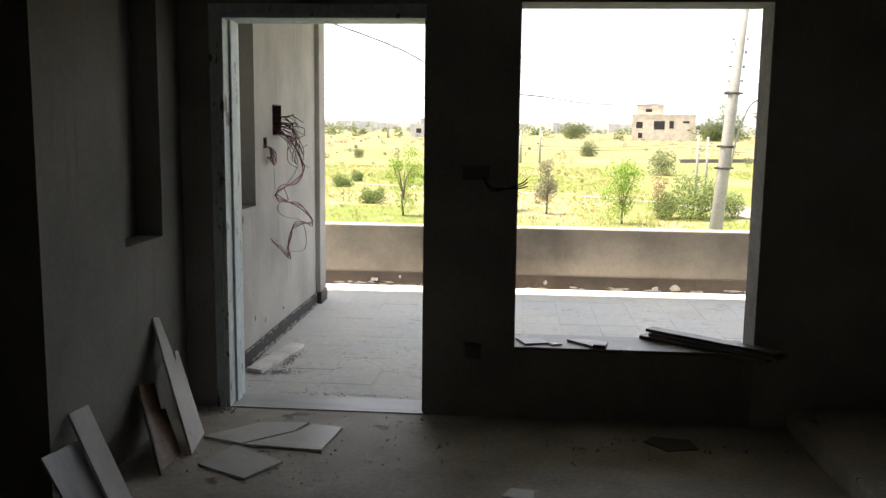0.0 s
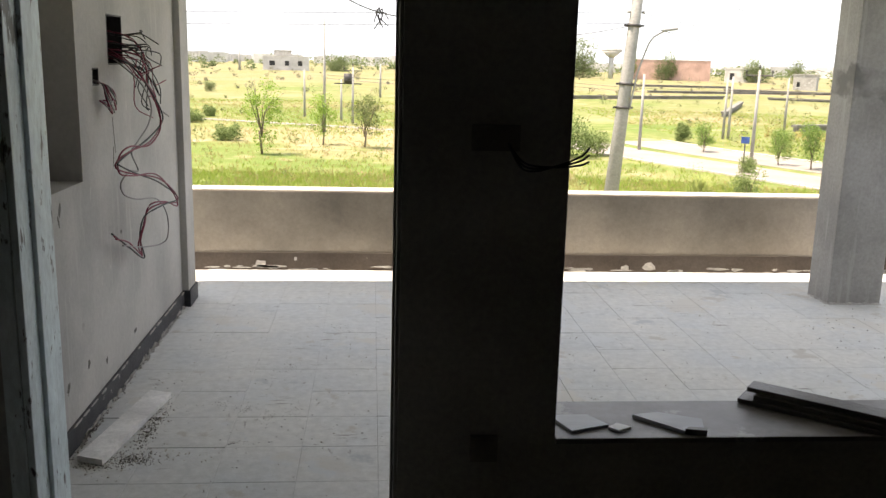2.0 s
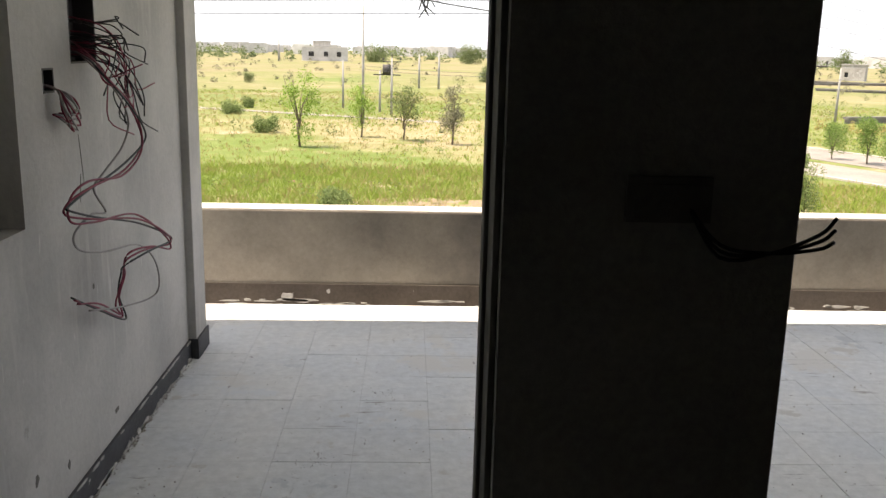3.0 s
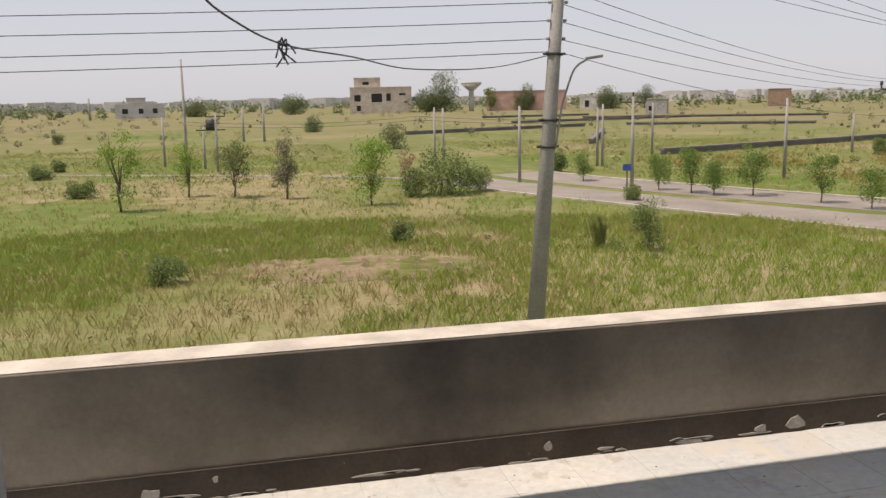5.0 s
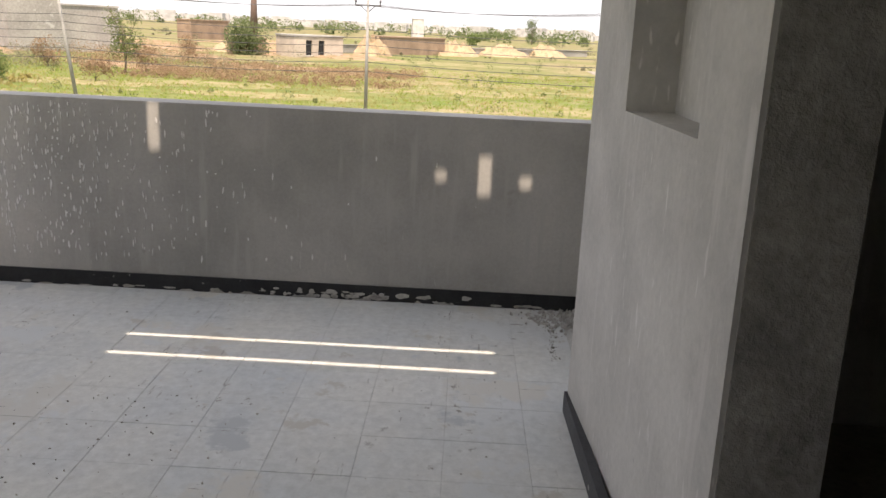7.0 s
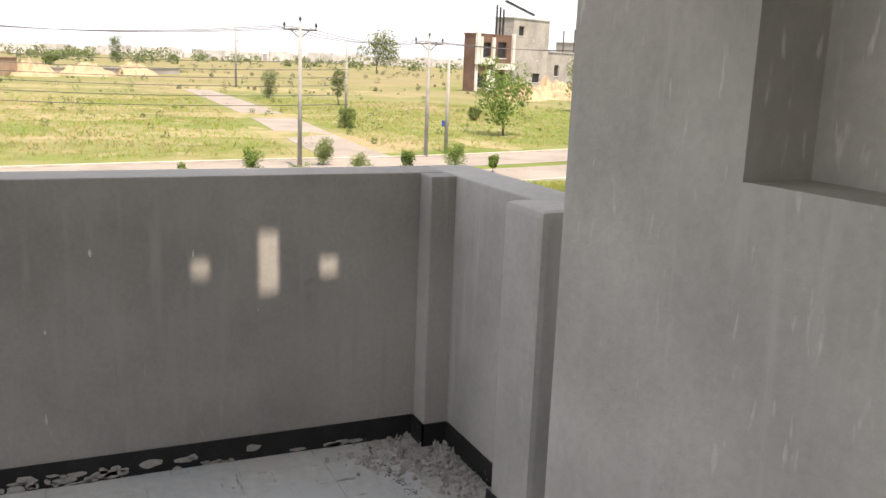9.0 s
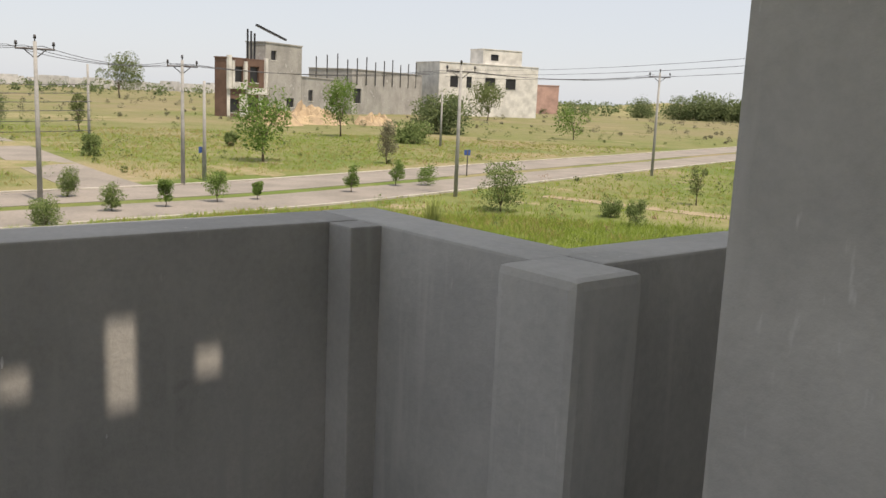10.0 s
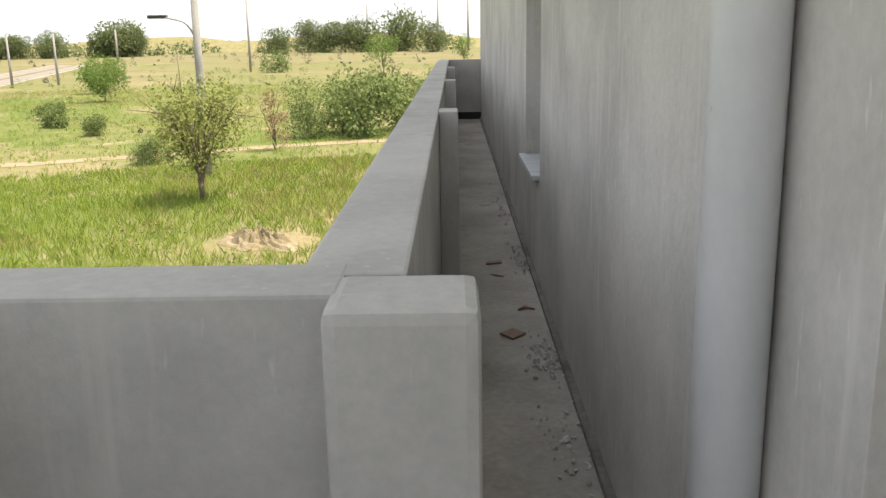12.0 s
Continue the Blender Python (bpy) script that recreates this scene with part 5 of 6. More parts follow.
v, f = leaves(rg, cz, cr, 120000, 0.95)
v[:, 2] = GROUND + np.maximum(v[:, 2] - GROUND, 0) * 0.85
me = bpy.data.meshes.new("far_woods")
me.from_pydata(v.tolist(), [], f.tolist())
me.materials.append(LEAF["dark"])
tagged(new("far_woods", me), "far scattered dark trees on the plain", "trees", kind="stuff")


# the balcony and the room ---------------------------------------------------
JAMB_GREY = mat("grimy_jamb", (0.24, 0.225, 0.2), 0.85, scale=4, fine=50, spots=((11.0, 0.66, (0.12, 0.11, 0.1)),), stretch=(1, 1, 0.4))


def door_frame():
    thing = empty("door_1", (0.7, 0.1, 0), "scuffed pale steel door frame without a door", "door frame", kind="structure")
    for nm, boxes in (("jamb", ((DX0, DX0 + 0.022, -0.006, FW + 0.004, 0, DTOP - 0.022), (DX0 - 0.05, DX0 - 0.001, -0.014, -0.001, 0, DTOP + 0.05), (DX0 + 0.022, DX0 + 0.036, 0.09, 0.17, 0, DTOP - 0.022))),
                      ("latch_jamb", ((DX1 - 0.012, DX1, 0.03, FW + 0.002, 0, DTOP - 0.022), (DX1 - 0.02, DX1 - 0.012, 0.12, 0.17, 0, DTOP - 0.022))),
                      ("head", ((DX0, DX1, -0.006, FW + 0.004, DTOP - 0.022, DTOP), (DX0, DX1, -0.014, -0.0065, DTOP, DTOP + 0.05)))):
        part(nm, box_bm(*boxes, round_off=0.003), JAMB_GREY if nm == "latch_jamb" else STEEL_PAINT, thing, "grimy unpainted jamb" if nm == "latch_jamb" else "")


door_frame()
GLAZED = mat("glazed_white_tile", (0.66, 0.66, 0.64), 0.3, vary=(0.56, 0.55, 0.53), scale=4, fine=40, amount=0.2, bump=0.03, spots=((9, 0.68, (0.4, 0.37, 0.33)),))
TILE_BROWN = mat("brown_wood_tile", (0.22, 0.13, 0.08), 0.5, vary=(0.15, 0.085, 0.05), scale=6, fine=50, stretch=(6, 1, 1))
DARKBOARD = mat("dark_granite_strip", (0.10, 0.092, 0.085), 0.35, vary=(0.14, 0.13, 0.12), scale=8, fine=60)


def slab_piece(name, pts, z0, z1, material, label, category="tile", group=""):
    """A flat broken piece with the outline pts."""
    bm = bmesh.new()
    lo = [bm.verts.new((x, y, z0)) for x, y in pts]
    hi = [bm.verts.new((x, y, z1)) for x, y in pts]
    bm.faces.new(lo[::-1])
    bm.faces.new(hi)
    for i in range(len(pts)):
        j = (i + 1) % len(pts)
        bm.faces.new((lo[i], lo[j], hi[j], hi[i]))
    return solid(name, bm, material, label, category, group)


def leaning(name, base, along, up, outline, thick, material, label, category="tile"):
    """A panel from base, with axes along and up, and an outline in metres."""
    base, along, up = Vector(base), Vector(along).normalized(), Vector(up).normalized()
    n = along.cross(up).normalized()
    if n.x < 0:
        n = -n
    bm = bmesh.new()
    a = [bm.verts.new(base + along * u + up * v) for u, v in outline]
    b = [bm.verts.new(base + along * u + up * v + n * thick) for u, v in outline]
    bm.faces.new(a)
    bm.faces.new(b[::-1])
    for i in range(len(outline)):
        j = (i + 1) % len(outline)
        bm.faces.new((a[i], a[j], b[j], b[i]))
    return solid(name, bm, material, label, category)


leaning("leaning_tile", (0.21, -0.726, 0.0), (-0.044, 0.292, 0), (-0.27, 0.229, 0.579), ((0, 0), (0.295, 0), (0.275, 0.46), (0.22, 0.47), (0.19, 0.42), (0.13, 0.69), (0.03, 0.7)), 0.011, GLAZED,
        "broken white glazed tile leaning on the wall")
leaning("leaning_tile", (0.152, -0.975, 0.0), (0.01, 0.34, 0), (-0.212, 0.285, 0.322), ((0.03, 0), (0.25, 0), (0.21, 0.27), (0.0, 0.31)), 0.011, TILE_BROWN, "brown wood-look tile leaning on the wall")
leaning("leaning_tile", (0.124, -0.96, 0.0), (0.01, 0.34, 0), (-0.186, 0.285, 0.322), ((0.05, 0), (0.2, 0), (0.16, 0.42), (0.0, 0.46)), 0.011, TILE_BROWN, "taller brown tile leaning behind another")
leaning("leaning_strip", (0.17, -0.985, 0.0), (0.01, 0.34, 0), (-0.212, 0.285, 0.322), ((-0.006, 0), (0.012, 0), (-0.004, 0.43), (-0.02, 0.43)), 0.012, JAMB_GREY, "narrow grey tile strip beside the brown tiles")
leaning("leaning_tile", (0.13, -1.37, 0.0), (0.02, 0.12, 0), (-0.19, 0.03, 0.394), ((0, 0), (0.125, 0), (0.125, 0.44), (0, 0.44)), 0.012, GLAZED, "long narrow white tile leaning on the wall")
leaning("leaning_tile", (0.09, -1.56, 0.0), (0.02, 0.3, 0), (-0.15, 0.0, 0.3), ((0, 0), (0.3, 0), (0.3, 0.31), (0, 0.33)), 0.01, MARBLE_SILL, "grey tile leaning low on the wall")
slab_piece("broken_tile", ((0.192, -0.49), (0.41, -0.565), (0.62, -0.37), (0.67, -0.227), (0.42, -0.25)), 0.001, 0.011, GLAZED, "broken white tile lying on the dusty floor", group="broken tiles on the floor")
slab_piece("broken_tile", ((0.43, -0.575), (0.82, -0.613), (0.86, -0.285), (0.70, -0.25), (0.64, -0.37)), 0.001, 0.012, GLAZED, "large broken white tile on the floor", group="broken tiles on the floor")
slab_piece("broken_tile", ((0.301, -0.852), (0.381, -0.59), (0.674, -0.775), (0.557, -0.988)), 0.001, 0.011, GLAZED, "square broken white tile on the floor", group="broken tiles on the floor")
slab_piece("broken_tile", ((1.7, -1.05), (1.74, -0.96), (1.84, -0.98), (1.83, -1.08)), 0.001, 0.011, GLAZED, "small white tile chip on the floor", group="broken tiles on the floor")
slab_piece("cardboard_scrap", ((2.4, -0.3), (2.46, -0.22), (2.64, -0.25), (2.66, -0.38), (2.5, -0.42)), 0.001, 0.006, DARKBOARD, "dark scrap lying on the stained floor", "scrap")
ZS = SILL + 0.018
slab_piece("broken_tile", ((1.75, 0.15), (1.80, 0.02), (1.93, 0.066), (1.88, 0.15)), ZS, ZS + 0.009, MARBLE_SILL, "broken grey tile on the sill", group="broken tiles on the sill")
slab_piece("broken_tile", ((1.925, 0.05), (1.95, 0.02), (2.0, 0.05), (1.96, 0.08)), ZS, ZS + 0.009, GLAZED, "tiny tile chip on the sill", group="broken tiles on the sill")
slab_piece("broken_tile", ((2.03, 0.14), (2.16, 0.005), (2.23, 0.03), (2.25, 0.1), (2.12, 0.16)), ZS, ZS + 0.012, MARBLE_SILL, "larger broken tile on the sill", group="broken tiles on the sill")
slab_piece("broken_tile", ((2.16, 0.004), (2.225, -0.012), (2.235, 0.01), (2.18, 0.02)), ZS + 0.001, ZS + 0.02, DARKBOARD, "dark tile splinter on the sill", group="broken tiles on the sill")
for k, (o, s) in enumerate(((0, 0.0), (1, 0.05), (2, 0.02))):
    d = Vector((0.55, -0.45, 0)).normalized()
    n = Vector((d.y, -d.x, 0))
    c = Vector((2.76, 0.09, ZS + 0.001 + 0.018 * k)) + d * s
    bm = bmesh.new()
    m = Matrix(((d.x, n.x, 0, c.x), (d.y, n.y, 0, c.y), (0, 0, 1, c.z), (0, 0, 0, 1)))
    w = (0.085, 0.07, 0.045)[k]
    bm_box(bm, -0.36, 0.38, -w, w * 0.8, 0, 0.0165, m)
    worn(bm, 0.002, 1)
    solid("stone_strip", bm, DARKBOARD, "dark polished stone strip stacked across the sill", "stone strip", "stone strips on the sill")
slab_piece("loose_plank", ((0.05, 0.70), (0.155, 0.66), (0.262, 1.35), (0.16, 1.39)), 0.004, 0.027, mat("pale_plank", (0.85, 0.84, 0.82), 0.6, scale=5, fine=40), "long pale tile plank on the balcony floor", "plank")


# wiring ---------------------------------------------------------------------
RED = mat("red_wire", (0.22, 0.02, 0.05), 0.5, scale=5, fine=40, bump=0)
BLACKW = mat("black_wire", (0.02, 0.02, 0.022), 0.5, scale=5, fine=40, bump=0)
GREYW = mat("grey_wire", (0.30, 0.28, 0.27), 0.5, scale=5, fine=40, bump=0)


def wall_box(y0, y1, z0, z1, label):
    thing = empty("electrical_box", (-0.03, (y0 + y1) / 2, z0), label, "electrical box")
    t = 0.006
    part("box", box_bm((-0.075, -0.07, y0, y1, z0, z1), (-0.07, 0.001, y0, y0 + t, z0, z1), (-0.07, 0.001, y1 - t, y1, z0, z1),
                       (-0.07, 0.001, y0 + t, y1 - t, z0, z0 + t), (-0.07, 0.001, y0 + t, y1 - t, z1 - t, z1)), IRON, thing, "dark metal box")
    return thing


box_a = wall_box(1.55, 1.79, 1.485, 1.705, "open metal junction box full of loose wires")
box_b = wall_box(1.315, 1.4, 1.4, 1.475, "small open metal socket box with coiled wires")
path = ((-0.04, 1.66, 1.54), (0.1, 1.45, 1.5), (0.2, 1.25, 1.465), (0.22, 1.37, 1.4), (0.22, 1.51, 1.31), (0.22, 1.52, 1.23), (0.21, 1.34, 1.17), (0.2, 1.09, 1.155), (0.19, 0.97, 1.13), (0.19, 0.95, 1.1),
        (0.2, 1.11, 1.06), (0.22, 1.43, 1.0), (0.23, 1.73, 0.89), (0.22, 1.83, 0.83), (0.2, 1.61, 0.86), (0.16, 1.47, 0.85), (0.1, 1.63, 0.76), (0.09, 1.61, 0.68), (0.08, 1.68, 0.59), (0.07, 1.46, 0.69), (0.06, 1.27, 0.77))
path2 = ((-0.04, 1.7, 1.53), (0.15, 1.5, 1.42), (0.2, 1.48, 1.32), (0.2, 1.38, 1.24), (0.19, 1.22, 1.18), (0.19, 1.15, 1.14), (0.2, 1.23, 1.06), (0.19, 1.13, 1.07), (0.18, 0.99, 1.04), (0.18, 1.02, 0.99), (0.19, 1.22, 0.94),
         (0.2, 1.54, 0.89), (0.19, 1.74, 0.77), (0.14, 1.86, 0.63), (0.1, 1.62, 0.65), (0.08, 1.36, 0.71))
wr = np.random.default_rng(5)
for k, (pp, mt, o, lab) in enumerate(((path, RED, (0, 0), "long looping red wire hanging on the wall"), (path, RED, (0.02, 0.02), "second looping red wire beside it"),
                                      (path, BLACKW, (-0.015, -0.015), "looping black wire among red ones"), (path2, GREYW, (0, 0), "looping grey wire hanging on the wall"))):
    pts = [(x + 0.008 * math.sin(1.3 * i + k), y + o[0] * math.sin(i), z + o[1] * math.cos(1.7 * i)) for i, (x, y, z) in enumerate(pp)]
    bm = bmesh.new()
    bm_tube(bm, spline(pts, 7), 0.0034, 6)
    part("wire", bm, mt, box_a, lab)
for k in range(26):
    y, z = wr.uniform(1.58, 1.77), wr.uniform(1.5, 1.66)
    l = wr.uniform(0.1, 0.3)
    dy, dz = wr.uniform(0.0, 0.22), wr.uniform(-0.26, 0.03)
    pts = [(-0.05, y, z), (0.02, y + 0.02, z - 0.01), (0.09 + wr.uniform(0, 0.05), y - dy * 0.3, z + dz * 0.35), (0.13 + wr.uniform(-0.03, 0.07), y - dy * 0.6 + wr.normal(0, 0.03), z + dz), (0.15 + wr.uniform(-0.04, 0.08), y - dy * 0.6 + wr.normal(0, 0.07), z + dz + wr.normal(-0.02, 0.05))]
    bm = bmesh.new()
    bm_tube(bm, spline(pts, 4), 0.0024, 5)
    part("wire", bm, RED if k % 3 == 0 else BLACKW, box_a)
for k in range(9):
    a = k * 0.7
    pts = [(-0.05, 1.36, 1.43), (0.02, 1.37, 1.41), (0.05, 1.38 + 0.06 * math.cos(a), 1.36 + 0.03 * math.sin(a)), (0.05, 1.42 + 0.05 * math.sin(a), 1.31 + 0.03 * math.cos(a)), (0.03, 1.36 + 0.06 * math.cos(a + 1), 1.34)]
    bm = bmesh.new()
    bm_tube(bm, spline(pts, 4), 0.0035, 5)
    part("wire", bm, RED if k % 2 else GREYW, box_b)
for z0, z1, x0, x1, lab in ((1.29, 1.365, 1.45, 1.59, "dark switch box on the unlit room wall"), (0.325, 0.41, 1.475, 1.56, "dark socket box low on the room wall")):
    solid("switch_box", box_bm((x0, x1, -0.012, 0.0, z0, z1), (x0 + 0.012, x1 - 0.012, -0.016, -0.011, z0 + 0.012, z1 - 0.012)), mat("dusty_switch_box", (0.2, 0.19, 0.17), 0.8, scale=8, fine=50), lab, "switch box")
for k in range(3):
    bm = bmesh.new()
    bm_tube(bm, spline([(1.55, -0.01, 1.32), (1.6, -0.04, 1.26 - 0.01 * k), (1.68, -0.05, 1.25), (1.76, -0.04, 1.255 + 0.012 * k), (1.79, -0.03, 1.265 + 0.02 * k)], 5), 0.0035, 5)
    solid("loose_wire", bm, BLACKW, "short black wire sticking out past the wall edge", "wire")

# downpipe
thing = empty("downpipe", (4.618, 0.0, 0), "speckled grey plastic downpipe on the house wall", "pipe")
bm = bmesh.new()
bm_cyl(bm, (4.618, 0.0, -0.01), (4.618, 0.0, 6.0), 0.0565, 0.0565, 32)
part("pipe", bm, PVC, thing)
bm = bmesh.new()
bm_box(bm, HX, 4.6, -0.03, -0.002, 1.9, 1.94)
bm_cyl(bm, (4.618, 0.0, 1.9), (4.618, 0.0, 1.94), 0.0595, 0.0595, 32)
part("bracket", bm, PVC, thing)

# passage window sill and loose bits
solid("window_sill_passage", box_bm((HX - 0.23, HX + 0.045, SW0 - 0.03, SW1 - 0.02, 0.6, 0.63), round_off=0.004), MARBLE_SILL, "grey marble sill jutting into the passage", "sill", kind="structure")
solid("passage_edge", box_bm((HX - 0.02, HX + 0.03, BACK, -0.35, -0.006, 0.025), round_off=0.01), FOOT_MORTAR, "rough dark mortar edge along the wall foot", "edge", kind="structure")
slab_piece("broken_tile", ((4.834, -2.759), (4.776, -2.675), (4.708, -2.754), (4.767, -2.824)), 0.0, 0.01, TILE_BROWN, "dark diamond-shaped tile piece on the passage floor")
slab_piece("broken_tile", ((4.72, -3.13), (4.68, -3.2), (4.63, -3.14), (4.68, -3.165)), 0.0, 0.01, TILE_BROWN, "bent dark tile splinter on the passage floor")
slab_piece("broken_tile", ((4.85, -4.1), (4.75, -4.13), (4.75, -4.18), (4.85, -4.15)), 0.0, 0.01, TILE_BROWN, "dark tile strip on the passage floor")
slab_piece("broken_tile", ((4.83, -3.86), (4.76, -3.8), (4.75, -3.84), (4.82, -3.9)), 0.0, 0.008, PASS_FLOOR, "pale tile strip on the passage floor")


def stones(name, spots, material, label, seed, kind="stuff"):
    """Small broken lumps; spots are (x, y, z, spread x, spread y, count, size)."""
    g = np.random.default_rng(seed)
    bm = bmesh.new()
    for x, y, z, sx, sy, count, size in spots:
        for _ in range(count):
            s = size * g.uniform(0.3, 1.0)
            m = pose(x + g.normal(0, sx), y + g.normal(0, sy), z + s * 0.25, *g.uniform(0, 360, 3)) @ Matrix.Diagonal((s, s * g.uniform(0.5, 1), s * g.uniform(0.3, 0.7), 1))
            vs = [bm.verts.new(m @ Vector(c)) for c in ((1, 0, 0), (-1, 0.2, 0), (0.1, 1, 0), (-0.1, -1, 0.1), (0, 0.1, 1), (0.1, 0, -1))]
            for f in ((0, 2, 4), (2, 1, 4), (1, 3, 4), (3, 0, 4), (2, 0, 5), (1, 2, 5), (3, 1, 5), (0, 3, 5)):
                bm.faces.new([vs[i] for i in f])
    return solid(name, bm, material, label, "rubble", kind=kind)


stones("cement_rubble", ((5.72, 0.22, 0, 0.1, 0.1, 260, 0.02), (5.5, 0.11, 0, 0.12, 0.05, 160, 0.017), (5.35, 0.08, 0, 0.08, 0.05, 60, 0.014), (5.772, 0.5, 0, 0.005, 0.005, 1, 0.04)), FLAKE, "broken cement crumbs in the parapet corner", 3)
stones("passage_rubble", ((4.64, -2.45, 0, 0.04, 0.12, 120, 0.016), (4.62, -4.2, 0, 0.03, 0.2, 90, 0.018), (4.65, -1.6, 0, 0.06, 0.3, 60, 0.016), (4.63, -6.0, 0, 0.05, 0.6, 60, 0.02), (4.66, -1.6, 0, 0.001, 0.001, 1, 0.03)), JOINT, "cement crumbs along the passage wall", 4)
stones("floor_crumbs", ((1.0, 1.6, 0, 0.6, 0.9, 120, 0.006), (3.5, 2.0, 0, 1.2, 0.8, 160, 0.007), (0.3, 0.75, 0, 0.12, 0.05, 80, 0.006), (0.7, 0.28, 0.005, 0.25, 0.02, 120, 0.006), (0.2, 1.0, 0, 0.06, 0.3, 60, 0.008), (3.0, 3.6, 0, 1.5, 0.12, 60, 0.007)),
       ROOM_FLOOR, "dark grit scattered on the dusty floor", 5)
stones("room_crumbs", ((0.5, -0.7, 0, 0.25, 0.2, 120, 0.009), (1.2, -0.6, 0, 0.5, 0.4, 60, 0.009), (2.2, -0.35, 0, 0.5, 0.12, 90, 0.012), (0.15, -0.05, 0, 0.05, 0.03, 30, 0.02)), JOINT, "rubble crumbs on the room floor", 6)


def flakes(name, spots, label, seed):
    """Ragged thin plates of cement stuck to a skirting; spots are (along, z, size)."""
    g = np.random.default_rng(seed)
    bm = bmesh.new()
    for where, along, z, size, tall in spots:
        k = 9
        ring = []
        for i in range(k):
            a = 2 * math.pi * i / k
            r = g.uniform(0.55, 1.0)
            u, w = along + size * r * math.cos(a), max(z + tall * r * math.sin(a), -0.005)
            ring.append({"f": (u, PF - 0.0135, w), "s": (RX - 0.0095, u, w), "l": (0.0125, u, w)}[where])
        off = Vector({"f": (0, -0.004, 0), "s": (-0.004, 0, 0), "l": (0.004, 0, 0)}[where])
        a = [bm.verts.new(p) for p in ring]
        b = [bm.verts.new(Vector(p) + off) for p in ring]
        bm.faces.new(b)
        for i in range(k):
            j = (i + 1) % k
            bm.faces.new((a[i], a[j], b[j], b[i]))
    return solid(name, bm, FLAKE, label, "flakes", kind="stuff")


g = np.random.default_rng(12)
fl = [("f", 0.356, 0.05, 0.05, 0.03), ("f", 0.613, 0.085, 0.015, 0.02), ("f", 2.043, 0.067, 0.025, 0.025), ("f", 3.284, 0.045, 0.07, 0.035), ("f", 3.1, 0.035, 0.04, 0.025)]
fl += [("f", float(g.uniform(0, 5.7)), float(g.uniform(-0.005, 0.03)), float(g.uniform(0.02, 0.12)), float(g.uniform(0.004, 0.014))) for _ in range(70)]
flakes("cement_flakes_front", fl, "peeling cement flakes on the brown band", 1)
fl = [("s", float(y), float(z), float(s), float(t)) for y, z, s, t in zip(g.normal(1.35, 0.28, 40), g.uniform(0.0, 0.045, 40), g.uniform(0.01, 0.05, 40), g.uniform(0.005, 0.02, 40))]
fl += [("s", float(g.uniform(0.3, 3.7)), float(g.uniform(0, 0.02)), float(g.uniform(0.01, 0.05)), float(g.uniform(0.004, 0.012))) for _ in range(40)]
flakes("cement_flakes_side", fl, "peeling cement flakes on the black band", 2)

fl = [("l", float(g.uniform(0.35, 2.85)), float(g.uniform(-0.005, 0.012)), float(g.uniform(0.015, 0.06)), float(g.uniform(0.006, 0.02))) for _ in range(70)]
fl += [("l", float(g.uniform(0.35, 2.85)), 0.098, float(g.uniform(0.02, 0.06)), float(g.uniform(0.003, 0.008))) for _ in range(26)]
flakes("cement_flakes_left", fl, "white ragged mortar smears on the dark skirting", 4)

# plaster splashes on the side parapet, most near the front
g = np.random.default_rng(14)
bm = bmesh.new()
for k in range(760):
    y, z = 3.85 - abs(g.normal(0, 0.85)), g.uniform(0.12, 1.0) ** 0.85
    if y < 0.3:
        continue
    h, w, t = g.uniform(0.004, 0.024), g.uniform(0.002, 0.006), g.normal(0, 0.08)
    ring = [(y + w * math.cos(a) + t * h * math.sin(a), z + h * math.sin(a)) for a in (0, 1.1, 1.9, 3.1, 4.3, 5.2)]
    a = [bm.verts.new((RX - 0.0003, u, min(v, PH - 0.02))) for u, v in ring]
    b = [bm.verts.new((RX - 0.0012 - 0.000003 * k, u, min(v, PH - 0.02))) for u, v in ring]
    bm.faces.new(b)
    for i in range(6):
        bm.faces.new((a[i], a[(i + 1) % 6], b[(i + 1) % 6], b[i]))
solid("plaster_splashes", bm, mat("pale_splash", (0.74, 0.73, 0.71), 0.95, scale=9, fine=60), "pale plaster splashes on the grey parapet", "splashes", kind="stuff")
stones("mortar_crumbs", ((0.02, 1.2, 0, 0.006, 0.45, 170, 0.009), (0.02, 2.3, 0, 0.006, 0.35, 130, 0.009)), FLAKE, "white mortar crumbs along the skirting", 8)

# gouges and hairline cracks in the plaster of the left wall
g = np.random.default_rng(27)
bm = bmesh.new()
for k, (y, z, w, h, t) in enumerate(((0.83, 0.955, 0.012, 0.045, 0.3), (0.81, 0.915, 0.007, 0.03, -0.3), (1.057, 0.268, 0.018, 0.022, 0.2), (0.803, 0.259, 0.016, 0.03, 0.4), (0.637, 0.166, 0.02, 0.075, 0.5),
                                     (0.66, 0.10, 0.014, 0.04, 0.2), (1.584, 1.17, 0.003, 0.09, -0.15), (1.56, 1.08, 0.003, 0.06, 0.2), (1.62, 0.72, 0.01, 0.012, 0), (1.78, 0.19, 0.03, 0.012, 0.2), (1.3, 0.2, 0.012, 0.018, 0.1))):
    ring = []
    for i in range(9):
        a = 2 * math.pi * i / 9
        q = g.uniform(0.55, 1.0)
        ring.append((0.0012 + 0.00002 * k, y + w * q * math.cos(a) + t * h * q * math.sin(a), z + h * q * math.sin(a)))
    top = [bm.verts.new(p) for p in ring]
    low = [bm.verts.new((0.0002, p[1], p[2])) for p in ring]
    bm.faces.new(top)
    for i in range(9):
        bm.faces.new((low[i], low[(i + 1) % 9], top[(i + 1) % 9], top[i]))
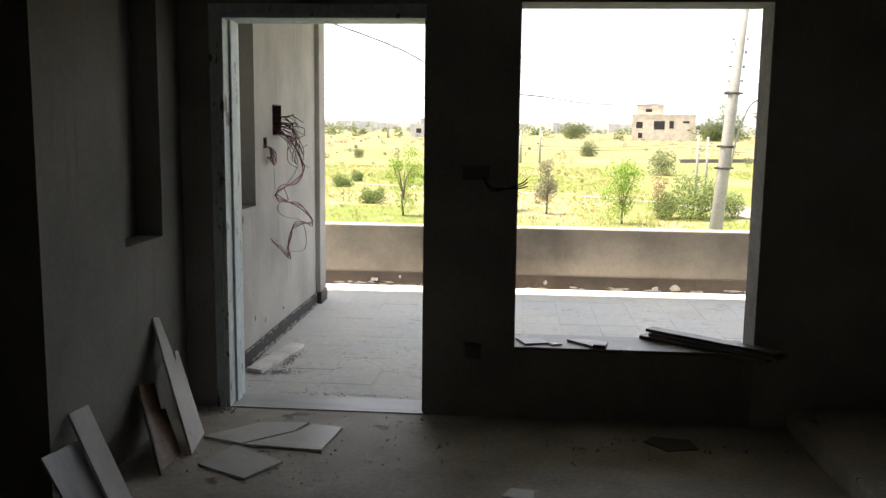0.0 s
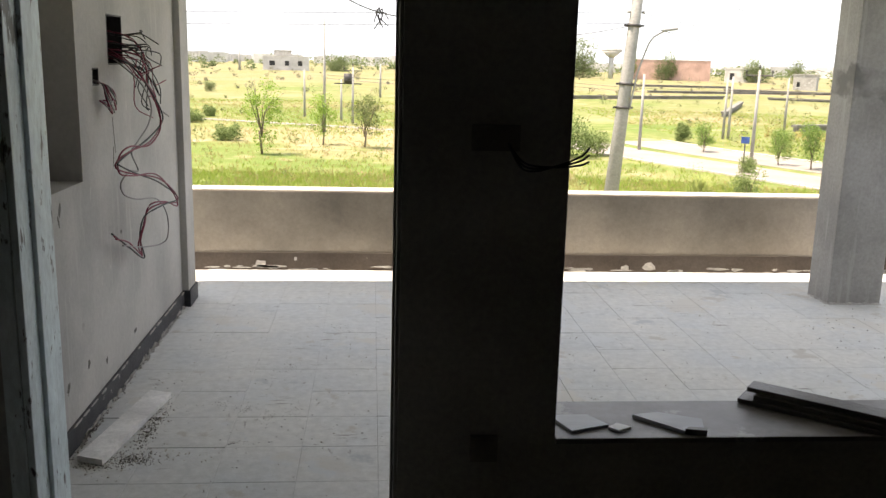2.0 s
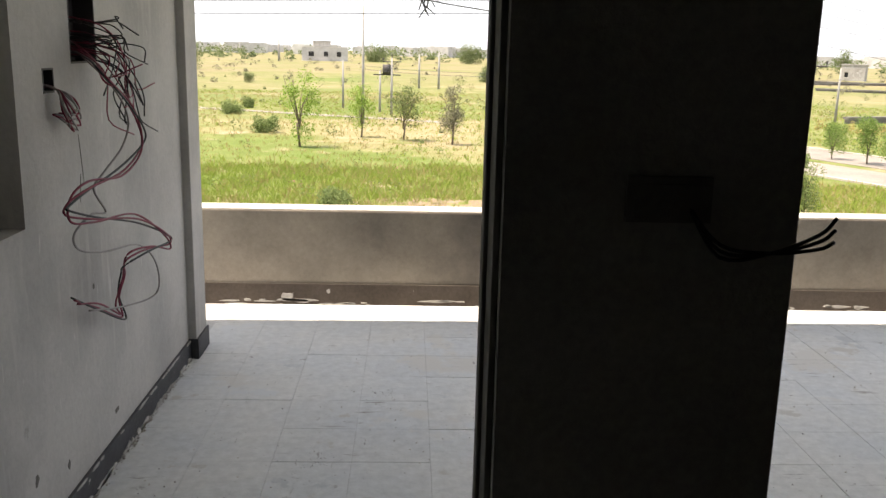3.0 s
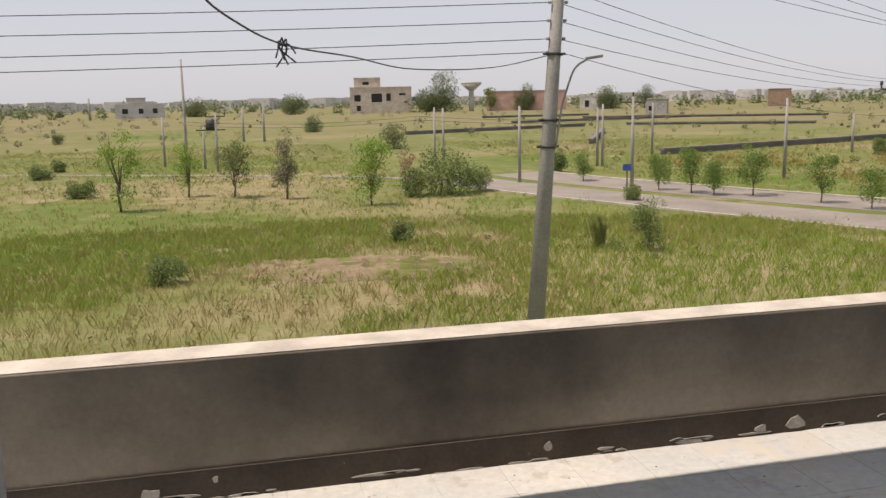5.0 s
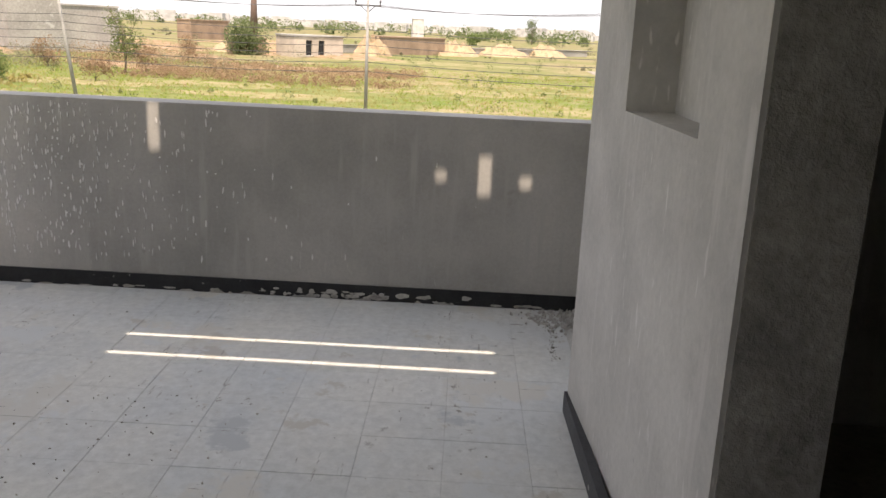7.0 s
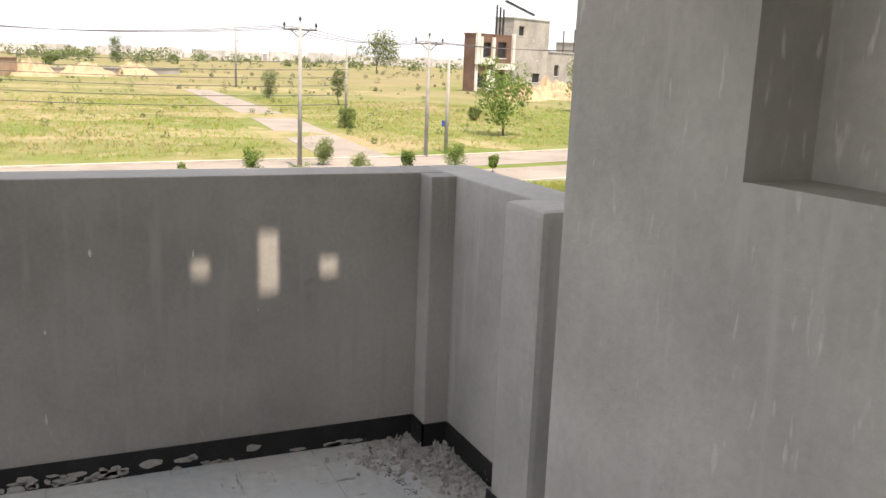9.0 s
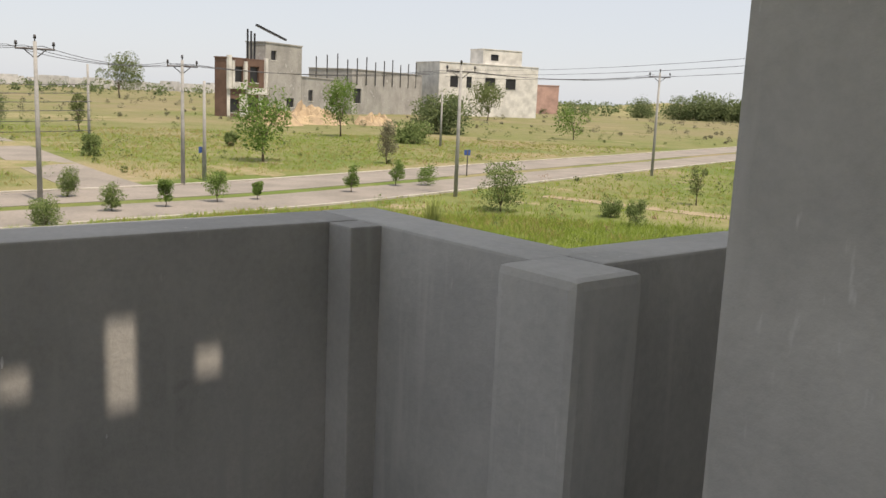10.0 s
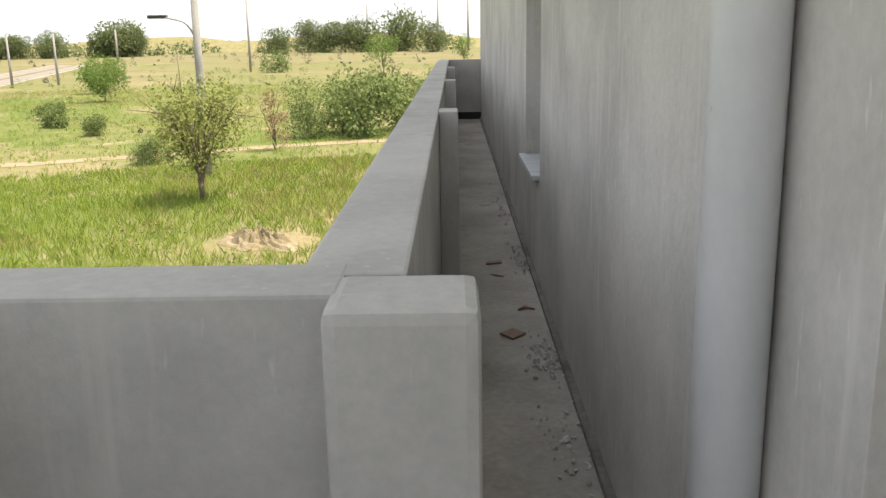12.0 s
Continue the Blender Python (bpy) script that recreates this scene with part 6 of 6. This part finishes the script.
solid("wall_chips", bm, mat("bared_dark_mortar", (0.16, 0.15, 0.135), 0.95, scale=14, fine=80), "dark chips and cracks in the wall plaster", "chips", kind="stuff")

GRIT = mat("dark_grit", (0.13, 0.12, 0.105), 0.95, vary=(0.28, 0.26, 0.23), scale=12, fine=60)
stones("floor_grit", ((4.3, 2.0, 0, 0.2, 0.14, 34, 0.007), (4.0, 2.5, 0, 0.25, 0.2, 26, 0.007), (4.8, 2.8, 0, 0.5, 0.4, 30, 0.005), (5.4, 2.9, 0, 0.3, 0.4, 26, 0.007),
                      (0.6, 0.9, 0, 0.4, 0.35, 90, 0.0045), (0.7, 1.8, 0, 0.4, 0.6, 60, 0.0045), (1.8, 1.5, 0, 0.7, 0.6, 60, 0.0045), (3.0, 1.4, 0, 0.8, 0.7, 50, 0.005)), GRIT, "dark grit and crumbs scattered over the tiles", 15)

stones("plank_grit", ((0.25, 1.05, 0, 0.02, 0.16, 420, 0.005), (0.23, 0.72, 0, 0.05, 0.035, 420, 0.005), (0.12, 0.66, 0, 0.05, 0.02, 160, 0.005)), GRIT, "dark sandy grit beside the plank", 16)
stones("mud_scuffs", ((0.62, 1.22, -0.001, 0.03, 0.03, 70, 0.0045), (0.72, 1.12, -0.001, 0.03, 0.05, 70, 0.0045), (0.83, 1.2, -0.001, 0.02, 0.05, 50, 0.0045), (0.5, 1.3, -0.001, 0.02, 0.03, 40, 0.004), (0.62, 0.85, -0.001, 0.03, 0.02, 40, 0.004),
                      (0.75, 1.75, -0.001, 0.04, 0.03, 40, 0.004), (2.2, 1.3, -0.001, 0.05, 0.04, 60, 0.0045), (1.0, 2.4, -0.001, 0.04, 0.05, 40, 0.0045)), GRIT, "dried mud scuffs on the floor tiles", 17)
stones("mortar_trail", tuple((5.83 - 0.075 * k, 0.32 + 0.012 * math.sin(k), -0.001, 0.02, 0.012, 26, 0.007) for k in range(10)), GRIT, "dark trail of mortar grit on the floor", 18)

# marble tiles of the balcony floor
floor_ob = bpy.data.objects["floor"]
P = 0.305
shared = {}


def tile_mesh(w, d):
    key = (round(w, 3), round(d, 3))
    if key not in shared:
        bm = bmesh.new()
        bm_box(bm, -w / 2, w / 2, -d / 2, d / 2, -0.013, 0)
        bmesh.ops.bevel(bm, geom=[e for e in bm.edges if all(v.co.z > -0.001 for v in e.verts)], offset=0.001, segments=1, affect="EDGES")
        shared[key] = mesh_of("tile", bm, TILE)
    return shared[key]


tr = np.random.default_rng(21)


def lay(x0, x1, y0, y1):
    xs = [x0] + [x for x in np.arange(-3.072, 8, P) if x0 + 0.02 < x < x1 - 0.02] + [x1]
    ys = [y0] + [y for y in np.arange(-0.40, 5, P) if y0 + 0.02 < y < y1 - 0.02] + [y1]
    for xa, xb in zip(xs, xs[1:]):
        for ya, yb in zip(ys, ys[1:]):
            ob = new("tile", tile_mesh(xb - xa - 0.0012, yb - ya - 0.0012))
            ob.location = ((xa + xb) / 2, (ya + yb) / 2, float(tr.normal(0, 0.0006)))
            ob.parent = floor_ob


lay(0.0, RX, FW - 0.03, PF - 0.012)
lay(HX, PX + 0.1, -0.165, FW - 0.03)
